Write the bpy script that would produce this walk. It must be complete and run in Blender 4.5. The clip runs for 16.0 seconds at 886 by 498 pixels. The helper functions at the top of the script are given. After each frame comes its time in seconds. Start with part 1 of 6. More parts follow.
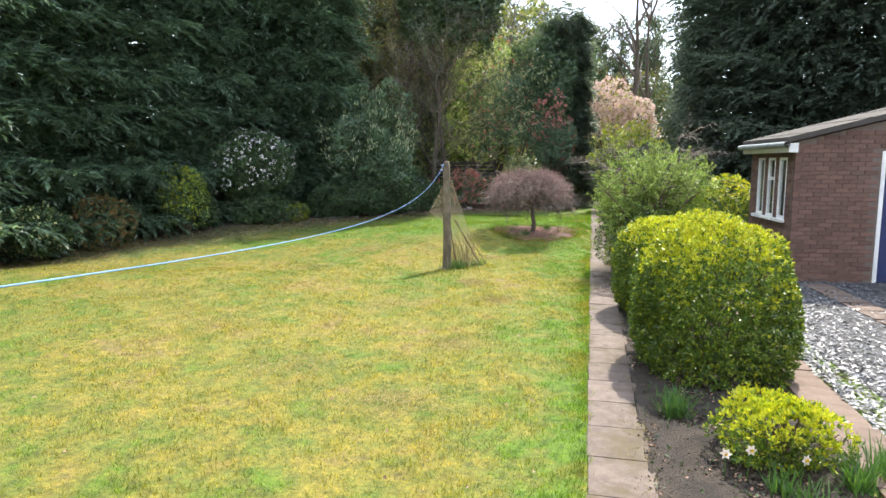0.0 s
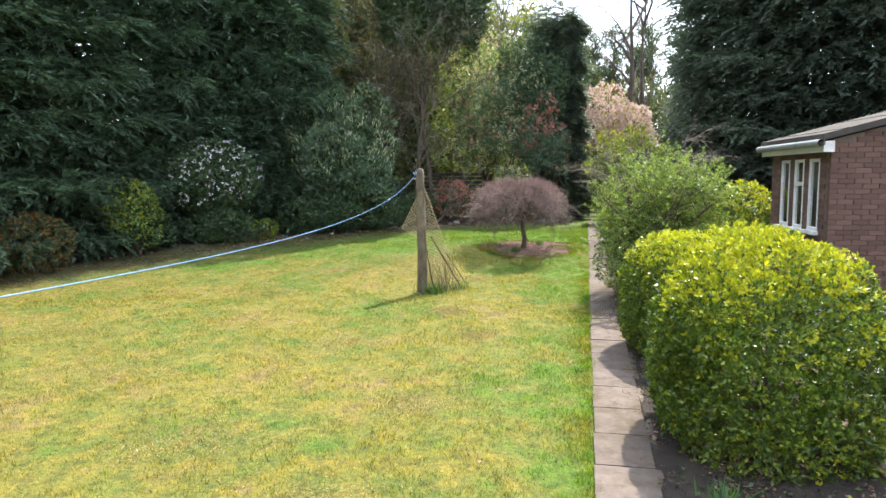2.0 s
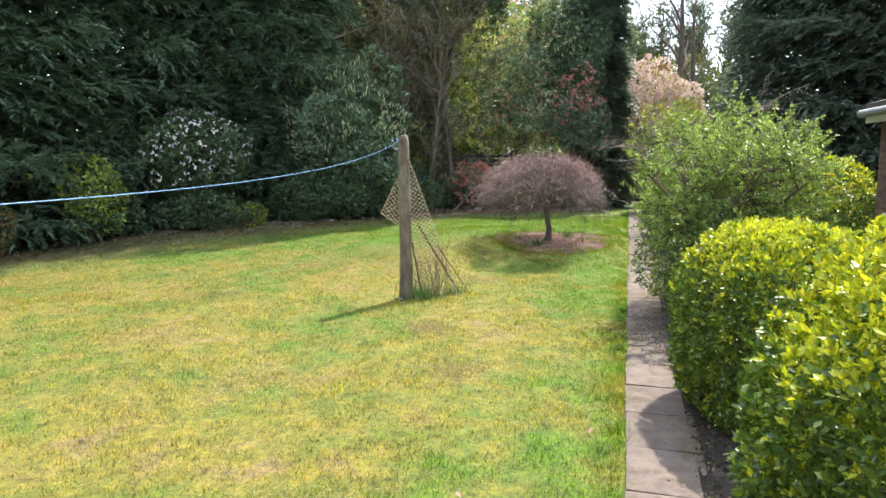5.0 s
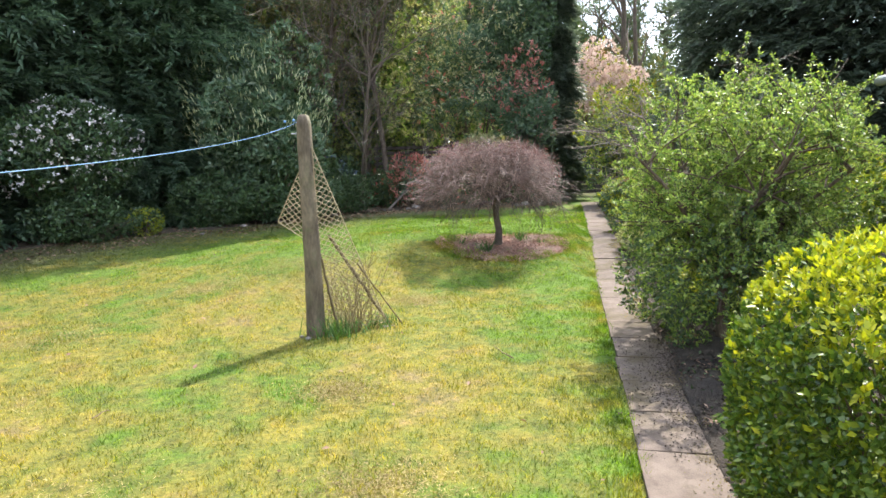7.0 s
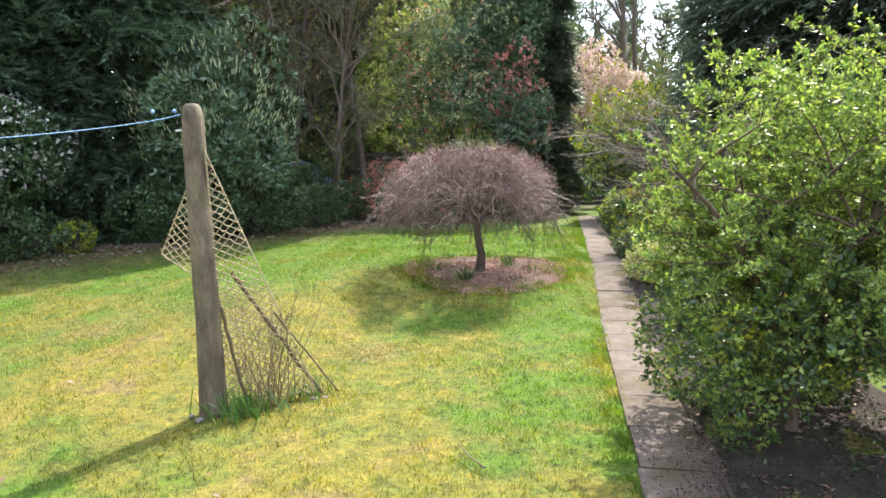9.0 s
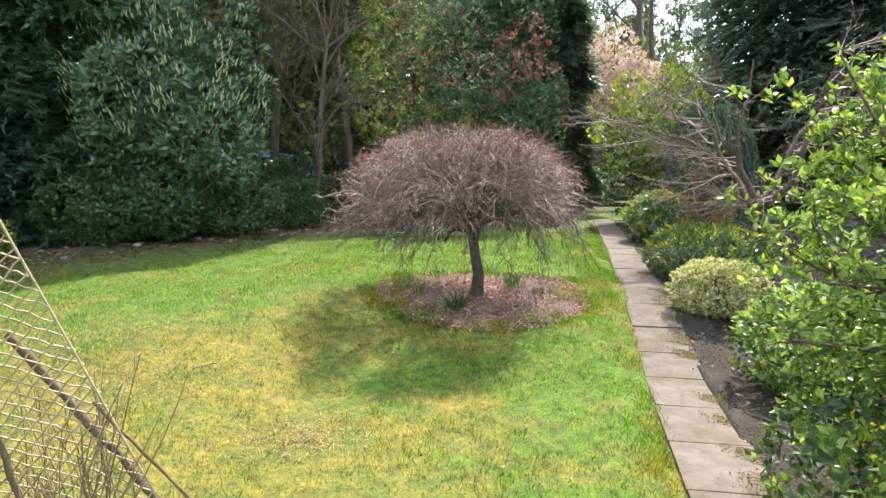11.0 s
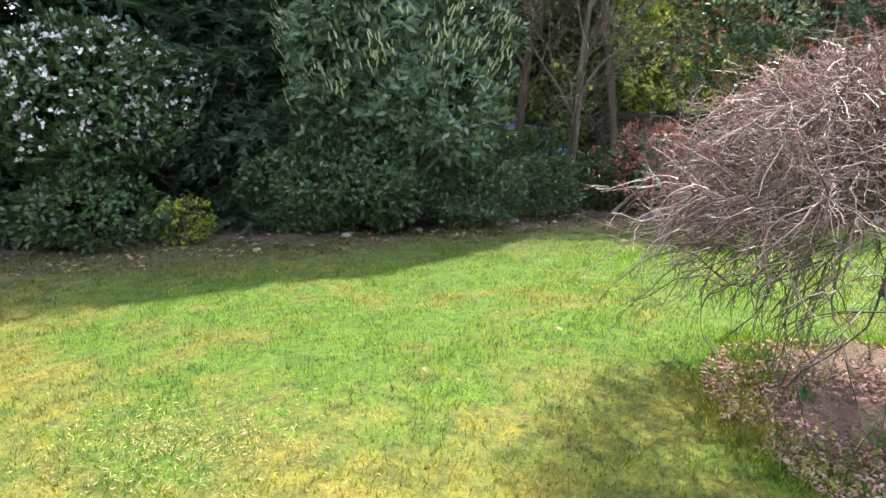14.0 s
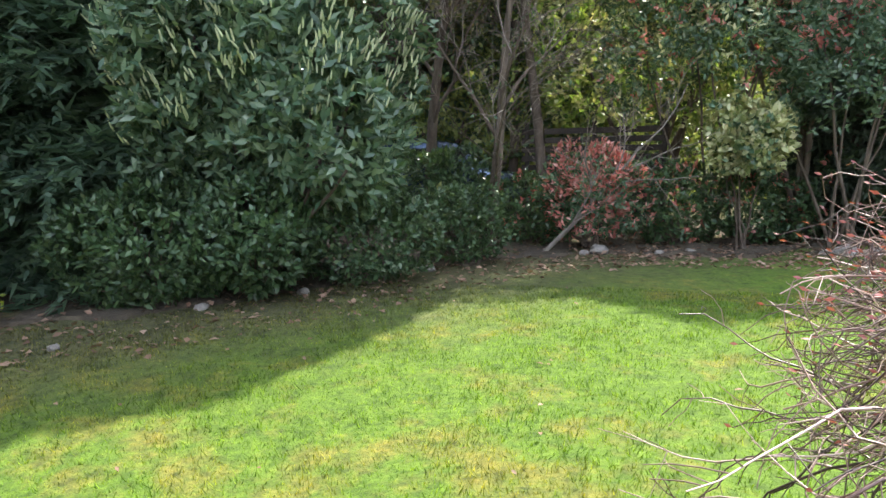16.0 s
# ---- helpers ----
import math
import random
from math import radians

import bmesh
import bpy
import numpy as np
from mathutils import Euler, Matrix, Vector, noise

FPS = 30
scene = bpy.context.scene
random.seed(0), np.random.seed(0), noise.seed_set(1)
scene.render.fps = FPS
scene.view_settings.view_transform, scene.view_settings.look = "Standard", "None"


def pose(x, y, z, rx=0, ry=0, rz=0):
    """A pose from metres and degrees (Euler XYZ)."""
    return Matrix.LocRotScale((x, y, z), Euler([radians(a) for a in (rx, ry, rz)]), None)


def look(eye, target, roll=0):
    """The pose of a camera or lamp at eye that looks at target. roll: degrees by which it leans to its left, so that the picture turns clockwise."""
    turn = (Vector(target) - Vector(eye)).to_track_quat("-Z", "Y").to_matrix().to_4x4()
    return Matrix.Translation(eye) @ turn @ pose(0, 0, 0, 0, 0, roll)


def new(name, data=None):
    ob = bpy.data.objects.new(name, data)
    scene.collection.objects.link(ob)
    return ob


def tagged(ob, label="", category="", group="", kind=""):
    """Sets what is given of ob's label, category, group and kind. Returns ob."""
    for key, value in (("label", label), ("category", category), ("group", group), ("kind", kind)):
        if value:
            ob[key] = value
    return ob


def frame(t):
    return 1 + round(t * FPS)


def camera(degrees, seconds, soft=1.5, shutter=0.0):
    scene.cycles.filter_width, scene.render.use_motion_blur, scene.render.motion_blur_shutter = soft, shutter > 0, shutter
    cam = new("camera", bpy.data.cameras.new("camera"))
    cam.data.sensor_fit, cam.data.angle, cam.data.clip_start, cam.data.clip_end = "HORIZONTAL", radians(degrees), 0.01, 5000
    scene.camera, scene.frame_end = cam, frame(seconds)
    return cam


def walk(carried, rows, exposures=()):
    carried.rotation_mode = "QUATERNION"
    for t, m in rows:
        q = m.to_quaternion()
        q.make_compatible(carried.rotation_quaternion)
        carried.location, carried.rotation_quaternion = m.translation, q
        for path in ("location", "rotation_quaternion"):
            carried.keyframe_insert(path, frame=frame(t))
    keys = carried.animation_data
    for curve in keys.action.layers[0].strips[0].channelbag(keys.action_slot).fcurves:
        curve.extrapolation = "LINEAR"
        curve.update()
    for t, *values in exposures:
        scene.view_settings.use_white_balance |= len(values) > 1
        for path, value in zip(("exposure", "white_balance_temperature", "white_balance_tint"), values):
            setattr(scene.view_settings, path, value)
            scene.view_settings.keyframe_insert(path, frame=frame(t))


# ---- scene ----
# ---- camera ----
cam = camera(68.6, 16.0)
PATH = [
    (0, (0.351, -1.209, 1.822), (0.308, 0.773, 1.56), 0.0),
    (0.5, (0.469, -0.705, 1.79), (0.442, 1.281, 1.555), -0.1),
    (1, (0.535, -0.338, 1.757), (0.444, 1.649, 1.548), 0.1),
    (1.5, (0.598, 0.137, 1.715), (0.539, 2.127, 1.525), -0.6),
    (2, (0.67, 0.631, 1.712), (0.641, 2.619, 1.492), -0.7),
    (2.5, (0.761, 1.105, 1.678), (0.723, 3.091, 1.443), -1.7),
    (3, (0.933, 1.526, 1.642), (0.821, 3.503, 1.366), -0.7),
    (3.5, (1.02, 1.928, 1.615), (0.861, 3.902, 1.339), -0.0),
    (3.7, (1.063, 2.124, 1.608), (0.9, 4.102, 1.358), -0.2),
    (5.8, (1.307, 4.084, 1.409), (1.183, 6.063, 1.146), -0.5),
    (6, (1.301, 4.33, 1.418), (1.216, 6.309, 1.139), -1.1),
    (6.5, (1.35, 4.888, 1.408), (1.371, 6.866, 1.111), -1.3),
    (7, (1.334, 5.405, 1.413), (1.356, 7.386, 1.14), -1.6),
    (7.5, (1.448, 5.866, 1.414), (1.502, 7.851, 1.179), -1.0),
    (8, (1.53, 6.275, 1.416), (1.574, 8.263, 1.199), -0.6),
    (8.2, (1.542, 6.448, 1.424), (1.585, 8.434, 1.198), -1.2),
    (10.3, (1.878, 8.548, 1.35), (1.911, 10.525, 1.049), -0.9),
    (10.5, (1.87, 8.759, 1.314), (1.904, 10.733, 0.999), -0.9),
    (11, (1.907, 9.26, 1.344), (1.933, 11.244, 1.087), -0.3),
    (11.5, (1.905, 9.784, 1.332), (1.734, 11.765, 1.118), 0.1),
    (12, (1.834, 10.3, 1.317), (1.596, 12.268, 1.053), -0.7),
    (12.5, (1.725, 10.846, 1.298), (1.272, 12.771, 0.996), -0.4),
    (13, (1.574, 11.331, 1.271), (1.006, 13.221, 0.947), 0.0),
    (13.5, (1.427, 11.858, 1.26), (0.81, 13.735, 0.95), 0.5),
    (14, (1.199, 12.321, 1.253), (0.512, 14.172, 0.934), -0.1),
    (14.5, (1.056, 12.803, 1.27), (0.451, 14.681, 0.945), -0.7),
    (15, (0.887, 13.347, 1.343), (0.282, 15.223, 1.001), -0.7),
    (15.5, (0.771, 13.869, 1.445), (0.289, 15.782, 1.117), -0.9),
    (16, (0.72, 14.377, 1.5), (0.273, 16.304, 1.203), -1.3),
]
walk(cam, [(t, look(eye, target, roll)) for t, eye, target, roll in PATH],
     exposures=[(0, 1.06), (6, 1.12), (8, 1.20), (12, 1.26), (14, 1.40), (16, 1.48)])

# ---- world and sun ----
SUN_EL, SUN_AZ = radians(54.0), radians(31.5)
world = bpy.data.worlds.new("sky")
scene.world = world
world.use_nodes = True
wt = world.node_tree
wt.nodes.clear()
sky = wt.nodes.new("ShaderNodeTexSky")
sky.sky_type = "NISHITA"
sky.sun_disc = False
sky.sun_elevation, sky.sun_rotation = SUN_EL, SUN_AZ
sky.dust_density = 2.0
w_co = wt.nodes.new("ShaderNodeTexCoord")
w_no = wt.nodes.new("ShaderNodeTexNoise")
w_no.inputs["Scale"].default_value = 3.2
w_no.inputs["Detail"].default_value = 6.0
w_ra = wt.nodes.new("ShaderNodeValToRGB")
w_ra.color_ramp.elements[0].position, w_ra.color_ramp.elements[1].position = 0.44, 0.66
w_mx = wt.nodes.new("ShaderNodeMix")
w_mx.data_type = "RGBA"
w_mx.inputs[7].default_value = (15.0, 16.2, 19.0, 1)
w_bg = wt.nodes.new("ShaderNodeBackground")
w_bg.inputs["Strength"].default_value = 0.15
w_out = wt.nodes.new("ShaderNodeOutputWorld")
wt.links.new(w_co.outputs["Generated"], w_no.inputs["Vector"])
wt.links.new(w_no.outputs["Fac"], w_ra.inputs["Fac"])
wt.links.new(w_ra.outputs["Color"], w_mx.inputs[0])
wt.links.new(sky.outputs["Color"], w_mx.inputs[6])
wt.links.new(w_mx.outputs[2], w_bg.inputs["Color"])
wt.links.new(w_bg.outputs["Background"], w_out.inputs["Surface"])

sun_data = bpy.data.lights.new("sun", "SUN")
sun_data.energy, sun_data.angle, sun_data.color = 4.5, radians(0.55), (1.0, 0.94, 0.84)
sun = new("sun", sun_data)
sun_way = Vector((math.sin(SUN_AZ) * math.cos(SUN_EL), math.cos(SUN_AZ) * math.cos(SUN_EL), math.sin(SUN_EL)))
sun.matrix_world = look(sun_way * 60, (0, 0, 0))


# ---- materials ----
def nodes_of(name):
    m = bpy.data.materials.new(name)
    m.use_nodes = True
    nt = m.node_tree
    return m, nt, nt.nodes["Principled BSDF"], nt.nodes["Material Output"]


def noise_node(nt, scale, detail=4.0, rough=0.6, vec=None):
    n = nt.nodes.new("ShaderNodeTexNoise")
    n.inputs["Scale"].default_value = scale
    n.inputs["Detail"].default_value = detail
    n.inputs["Roughness"].default_value = rough
    if vec is not None:
        nt.links.new(vec, n.inputs["Vector"])
    return n


def ramp_node(nt, fac, stops):
    r = nt.nodes.new("ShaderNodeValToRGB")
    els = r.color_ramp.elements
    while len(els) < len(stops):
        els.new(0.5)
    for e, (p, c) in zip(els, stops):
        e.position, e.color = p, (*c, 1)
    nt.links.new(fac, r.inputs["Fac"])
    return r


def mix_node(nt, fac, a, b, mode="MIX"):
    m = nt.nodes.new("ShaderNodeMix")
    m.data_type, m.blend_type = "RGBA", mode
    for sock, v in ((0, fac), (6, a), (7, b)):
        if isinstance(v, (int, float)):
            m.inputs[sock].default_value = v
        elif isinstance(v, tuple):
            m.inputs[sock].default_value = (*v, 1)
        else:
            nt.links.new(v, m.inputs[sock])
    return m.outputs[2]


def bump_node(nt, bsdf, height, strength, dist=0.01):
    b = nt.nodes.new("ShaderNodeBump")
    b.inputs["Strength"].default_value = strength
    b.inputs["Distance"].default_value = dist
    nt.links.new(height, b.inputs["Height"])
    nt.links.new(b.outputs["Normal"], bsdf.inputs["Normal"])


def position(nt):
    return nt.nodes.new("ShaderNodeNewGeometry").outputs["Position"]


def leaf_mat(name, cols, trans=0.35, rough=0.5, warm=(1.25, 1.15, 0.5), patch=0.6):
    """Leaves: colour differs leaf by leaf and in larger patches; light shines through."""
    m, nt, b, out = nodes_of(name)
    g = nt.nodes.new("ShaderNodeNewGeometry")
    stops = [(i / max(1, len(cols) - 1), c) for i, c in enumerate(cols)]
    r = ramp_node(nt, g.outputs["Random Per Island"], stops)
    n = noise_node(nt, 1.7, 3.0, vec=g.outputs["Position"])
    pr = ramp_node(nt, n.outputs["Fac"], [(0.3, (1 - patch * 0.5,) * 3), (0.7, (1 + patch * 0.4,) * 3)])
    col = mix_node(nt, 1.0, r.outputs["Color"], pr.outputs["Color"], "MULTIPLY")
    nt.links.new(col, b.inputs["Base Color"])
    b.inputs["Roughness"].default_value = rough
    t = nt.nodes.new("ShaderNodeBsdfTranslucent")
    nt.links.new(mix_node(nt, 1.0, col, warm, "MULTIPLY"), t.inputs["Color"])
    mx = nt.nodes.new("ShaderNodeMixShader")
    mx.inputs["Fac"].default_value = trans
    nt.links.new(b.outputs["BSDF"], mx.inputs[1])
    nt.links.new(t.outputs["BSDF"], mx.inputs[2])
    nt.links.new(mx.outputs["Shader"], out.inputs["Surface"])
    return m


def plain_mat(name, a, c, scale=8.0, fine=60.0, rough=0.8, bump=0.4, dist=0.006, metal=0.0, stretch=None, per_object=0.0):
    """A solid surface with stains at one scale, grain at another and fine relief."""
    m, nt, b, out = nodes_of(name)
    tc = nt.nodes.new("ShaderNodeTexCoord")
    vec = tc.outputs["Object"]
    if stretch:
        mp = nt.nodes.new("ShaderNodeMapping")
        mp.inputs["Scale"].default_value = stretch
        nt.links.new(vec, mp.inputs["Vector"])
        vec = mp.outputs["Vector"]
    n1, n2 = noise_node(nt, scale, 5, vec=vec), noise_node(nt, fine, 4, vec=vec)
    r1 = ramp_node(nt, n1.outputs["Fac"], [(0.3, a), (0.7, c)])
    r2 = ramp_node(nt, n2.outputs["Fac"], [(0.25, (0.72,) * 3), (0.75, (1.25,) * 3)])
    col = mix_node(nt, 0.8, r1.outputs["Color"], r2.outputs["Color"], "MULTIPLY")
    if per_object:
        oi = nt.nodes.new("ShaderNodeObjectInfo")
        gi = nt.nodes.new("ShaderNodeNewGeometry")
        ad = nt.nodes.new("ShaderNodeMath")
        ad.operation = "ADD"
        nt.links.new(oi.outputs["Random"], ad.inputs[0])
        nt.links.new(gi.outputs["Random Per Island"], ad.inputs[1])
        fr = nt.nodes.new("ShaderNodeMath")
        fr.operation = "FRACT"
        nt.links.new(ad.outputs[0], fr.inputs[0])
        r3 = ramp_node(nt, fr.outputs[0], [(0.0, (1 - per_object,) * 3), (0.6, (1.0,) * 3), (1.0, (1 + per_object,) * 3)])
        col = mix_node(nt, 1.0, col, r3.outputs["Color"], "MULTIPLY")
    nt.links.new(col, b.inputs["Base Color"])
    b.inputs["Roughness"].default_value = rough
    b.inputs["Metallic"].default_value = metal
    if bump:
        bump_node(nt, b, n2.outputs["Fac"], bump, dist)
    return m


def lawn_colour(nt, pos):
    """Patches of fresh grass, moss, straw and thatch over the lawn, by place."""
    big = noise_node(nt, 0.55, 3, 0.55, pos)
    mid = noise_node(nt, 2.7, 5, 0.7, pos)
    fin = noise_node(nt, 9.0, 4, 0.7, pos)
    sep = nt.nodes.new("ShaderNodeSeparateXYZ")
    nt.links.new(pos, sep.inputs[0])
    # greener along the paving and towards the far end of the lawn, drier in the open middle
    lin = nt.nodes.new("ShaderNodeMath")
    lin.operation = "MULTIPLY_ADD"
    nt.links.new(sep.outputs["Y"], lin.inputs[0])
    lin.inputs[1].default_value = -0.204
    nt.links.new(sep.outputs["X"], lin.inputs[2])
    side = nt.nodes.new("ShaderNodeMapRange")
    side.inputs["To Max"].default_value = 0.55
    side.inputs["From Min"].default_value, side.inputs["From Max"].default_value = -0.9, 0.45
    nt.links.new(lin.outputs[0], side.inputs["Value"])
    far = nt.nodes.new("ShaderNodeMapRange")
    far.inputs["From Min"].default_value, far.inputs["From Max"].default_value = 13.2, 16.5
    nt.links.new(sep.outputs["Y"], far.inputs["Value"])
    mx = nt.nodes.new("ShaderNodeMath")
    mx.operation = "MAXIMUM"
    nt.links.new(side.outputs[0], mx.inputs[0])
    nt.links.new(far.outputs[0], mx.inputs[1])
    dry = nt.nodes.new("ShaderNodeMath")
    dry.operation = "MULTIPLY_ADD"
    nt.links.new(mx.outputs[0], dry.inputs[0])
    dry.inputs[1].default_value = -0.23
    nt.links.new(mid.outputs["Fac"], dry.inputs[2])
    wide = nt.nodes.new("ShaderNodeMath")
    wide.operation = "MULTIPLY_ADD"
    nt.links.new(big.outputs["Fac"], wide.inputs[0])
    wide.inputs[1].default_value, wide.inputs[2].default_value = 0.72, -0.09
    sm = nt.nodes.new("ShaderNodeMath")
    sm.operation = "ADD"
    nt.links.new(wide.outputs[0], sm.inputs[0])
    nt.links.new(dry.outputs[0], sm.inputs[1])
    base = ramp_node(nt, sm.outputs[0], [(0.54, GREEN), (0.68, MOSS), (0.85, YELLOW), (1.0, STRAW)])
    det = ramp_node(nt, fin.outputs["Fac"], [(0.3, (0.46, 0.52, 0.5)), (0.5, (1.0, 1.0, 1.0)), (0.7, (1.38, 1.27, 1.25))])
    # thin worn turf, brown litter and painted hedge shade in the strip along the hedge
    dot = nt.nodes.new("ShaderNodeVectorMath")
    dot.operation = "DOT_PRODUCT"
    nt.links.new(pos, dot.inputs[0])
    dot.inputs[1].default_value = (0.69, -0.72, 0.0)
    strip = nt.nodes.new("ShaderNodeMath")
    strip.operation = "MULTIPLY_ADD"
    nt.links.new(mid.outputs["Fac"], strip.inputs[0])
    strip.inputs[1].default_value = 3.4
    nt.links.new(dot.outputs["Value"], strip.inputs[2])
    worn = ramp_node(nt, strip.outputs[0], [(0.0, (0.75,) * 3), (1.0, (0.0,) * 3)])
    mr = nt.nodes.new("ShaderNodeMapRange")
    mr.inputs["From Min"].default_value, mr.inputs["From Max"].default_value = -14.1, -12.2
    nt.links.new(strip.outputs[0], mr.inputs["Value"])
    nt.links.new(mr.outputs[0], worn.inputs["Fac"])
    speck = ramp_node(nt, noise_node(nt, 26.0, 3, 0.7, pos).outputs["Fac"], [(0.32, (0.62, 0.66, 0.7)), (0.5, (1.0, 1.0, 1.0)), (0.68, (1.4, 1.32, 1.4))])
    col = mix_node(nt, worn.outputs["Color"], base.outputs["Color"], (0.105, 0.08, 0.045))
    col = mix_node(nt, 0.9, col, det.outputs["Color"], "MULTIPLY")
    return mix_node(nt, 0.9, col, speck.outputs["Color"], "MULTIPLY"), fin


GREEN, MOSS, YELLOW, STRAW = (0.110, 0.207, 0.013), (0.170, 0.200, 0.028), (0.25, 0.228, 0.033), (0.25, 0.200, 0.075)

M_LAWN, nt_, b_, o_ = nodes_of("lawn_turf")
c_, f_ = lawn_colour(nt_, position(nt_))
nt_.links.new(mix_node(nt_, 1.0, c_, (0.72, 0.70, 0.72), "MULTIPLY"), b_.inputs["Base Color"])
b_.inputs["Roughness"].default_value = 0.95
bump_node(nt_, b_, noise_node(nt_, 45, 4, 0.7, position(nt_)).outputs["Fac"], 0.9, 0.02)

M_BLADE, nt_, b_, o_ = nodes_of("grass_blades")
c_, f_ = lawn_colour(nt_, position(nt_))
g_ = nt_.nodes.new("ShaderNodeNewGeometry")
r_ = ramp_node(nt_, g_.outputs["Random Per Island"], [(0.0, (0.45, 0.52, 0.45)), (0.65, (1.05, 1.05, 0.95)), (1.0, (2.1, 1.85, 1.95))])
c_ = mix_node(nt_, 1.0, c_, r_.outputs["Color"], "MULTIPLY")
nt_.links.new(c_, b_.inputs["Base Color"])
b_.inputs["Roughness"].default_value = 0.55
t_ = nt_.nodes.new("ShaderNodeBsdfTranslucent")
nt_.links.new(mix_node(nt_, 1.0, c_, (1.3, 1.3, 0.6), "MULTIPLY"), t_.inputs["Color"])
x_ = nt_.nodes.new("ShaderNodeMixShader")
x_.inputs["Fac"].default_value = 0.52
nt_.links.new(b_.outputs["BSDF"], x_.inputs[1])
nt_.links.new(t_.outputs["BSDF"], x_.inputs[2])
nt_.links.new(x_.outputs["Shader"], o_.inputs["Surface"])

M_SOIL = plain_mat("bed_soil", (0.016, 0.012, 0.009), (0.055, 0.042, 0.031), 6, 55, 0.95, 0.9, 0.03)
M_MULCHBED = plain_mat("mulch_soil", (0.12, 0.075, 0.058), (0.22, 0.145, 0.115), 5, 45, 0.95, 0.9, 0.03)
M_DARKSOIL = plain_mat("leaf_mould", (0.055, 0.042, 0.03), (0.11, 0.085, 0.055), 4, 35, 0.95, 0.9, 0.03)
M_SLAB = plain_mat("concrete_slab", (0.100, 0.076, 0.062), (0.185, 0.146, 0.122), 7, 130, 0.9, 0.5, 0.004, per_object=0.10)
M_EDGE = plain_mat("edging_slab", (0.11, 0.078, 0.058), (0.18, 0.13, 0.10), 6, 80, 0.9, 0.4, 0.005, per_object=0.15)
M_SLATEBED = plain_mat("slate_dust", (0.045, 0.045, 0.046), (0.08, 0.08, 0.08), 8, 60, 0.9, 0.8, 0.02)
M_SLATE = plain_mat("slate_chip", (0.12, 0.125, 0.135), (0.21, 0.215, 0.225), 10, 90, 0.42, 0.3, 0.003, per_object=0.55)
M_BRICK = plain_mat("red_brick", (0.125, 0.068, 0.052), (0.185, 0.108, 0.084), 6, 110, 0.9, 0.5, 0.004, per_object=0.25)
M_MORTAR = plain_mat("mortar", (0.13, 0.098, 0.080), (0.18, 0.145, 0.12), 9, 120, 0.95, 0.5, 0.004)
M_FELT = plain_mat("roof_felt", (0.05, 0.043, 0.036), (0.085, 0.075, 0.064), 3, 150, 0.9, 0.6, 0.004)
M_WHITE = plain_mat("white_paint", (0.72, 0.72, 0.70), (0.82, 0.82, 0.80), 4, 50, 0.5, 0.15, 0.002)
M_BLUE = plain_mat("navy_paint", (0.012, 0.022, 0.085), (0.02, 0.035, 0.12), 4, 60, 0.45, 0.15, 0.002)
M_GUTTER = plain_mat("grey_gutter", (0.20, 0.22, 0.21), (0.30, 0.32, 0.31), 5, 70, 0.5, 0.1, 0.002)
M_POST = plain_mat("weathered_post", (0.06, 0.045, 0.031), (0.22, 0.18, 0.13), 7, 45, 0.9, 0.9, 0.008, stretch=(1.6, 1.6, 0.6))
M_STAKE = plain_mat("stake_wood", (0.10, 0.075, 0.045), (0.19, 0.145, 0.09), 9, 60, 0.9, 0.6, 0.004)
M_NET = plain_mat("garden_net", (0.30, 0.25, 0.15), (0.44, 0.37, 0.24), 9, 60, 0.7, 0.0)
M_LINE = plain_mat("washing_line", (0.13, 0.29, 0.56), (0.22, 0.40, 0.66), 9, 60, 0.4, 0.0)
M_BARK = plain_mat("bark", (0.075, 0.055, 0.04), (0.17, 0.13, 0.10), 12, 55, 0.95, 1.0, 0.02, stretch=(1, 1, 0.3))
M_BARKG = plain_mat("grey_bark", (0.14, 0.12, 0.10), (0.27, 0.235, 0.20), 10, 60, 0.9, 0.9, 0.015, stretch=(1, 1, 0.4))
M_LIMB = plain_mat("weeping_limb", (0.045, 0.032, 0.026), (0.125, 0.094, 0.078), 14, 80, 0.85, 0.7, 0.008)
M_FENCE = plain_mat("dark_fence", (0.035, 0.028, 0.024), (0.075, 0.06, 0.05), 8, 50, 0.85, 0.6, 0.004)
M_WALL = plain_mat("house_render", (0.55, 0.5, 0.43), (0.66, 0.61, 0.54), 2, 60, 0.9, 0.3, 0.004)
M_STONE = plain_mat("field_stone", (0.16, 0.142, 0.125), (0.32, 0.29, 0.26), 6, 60, 0.9, 0.8, 0.01)
M_TYRE = plain_mat("rubber", (0.012, 0.012, 0.012), (0.025, 0.025, 0.025), 9, 60, 0.8, 0.2, 0.002)
M_CAR = plain_mat("car_paint", (0.10, 0.14, 0.20), (0.12, 0.16, 0.23), 2, 50, 0.16, 0.0, metal=0.6)
M_STEEL = plain_mat("steel_rim", (0.4, 0.4, 0.42), (0.5, 0.5, 0.52), 9, 60, 0.35, 0.0, metal=0.9)


def stained(m, colour, scale, lo, hi, share=0.8):
    """Adds blotches of moss or dirt to a plain material."""
    nt = m.node_tree
    b = next(n for n in nt.nodes if n.type == "BSDF_PRINCIPLED")
    old = b.inputs["Base Color"].links[0].from_socket
    n = noise_node(nt, scale, 6, 0.7, position(nt))
    f = ramp_node(nt, n.outputs["Fac"], [(lo, (0, 0, 0)), (hi, (share,) * 3)])
    nt.links.new(mix_node(nt, f.outputs["Color"], old, colour), b.inputs["Base Color"])


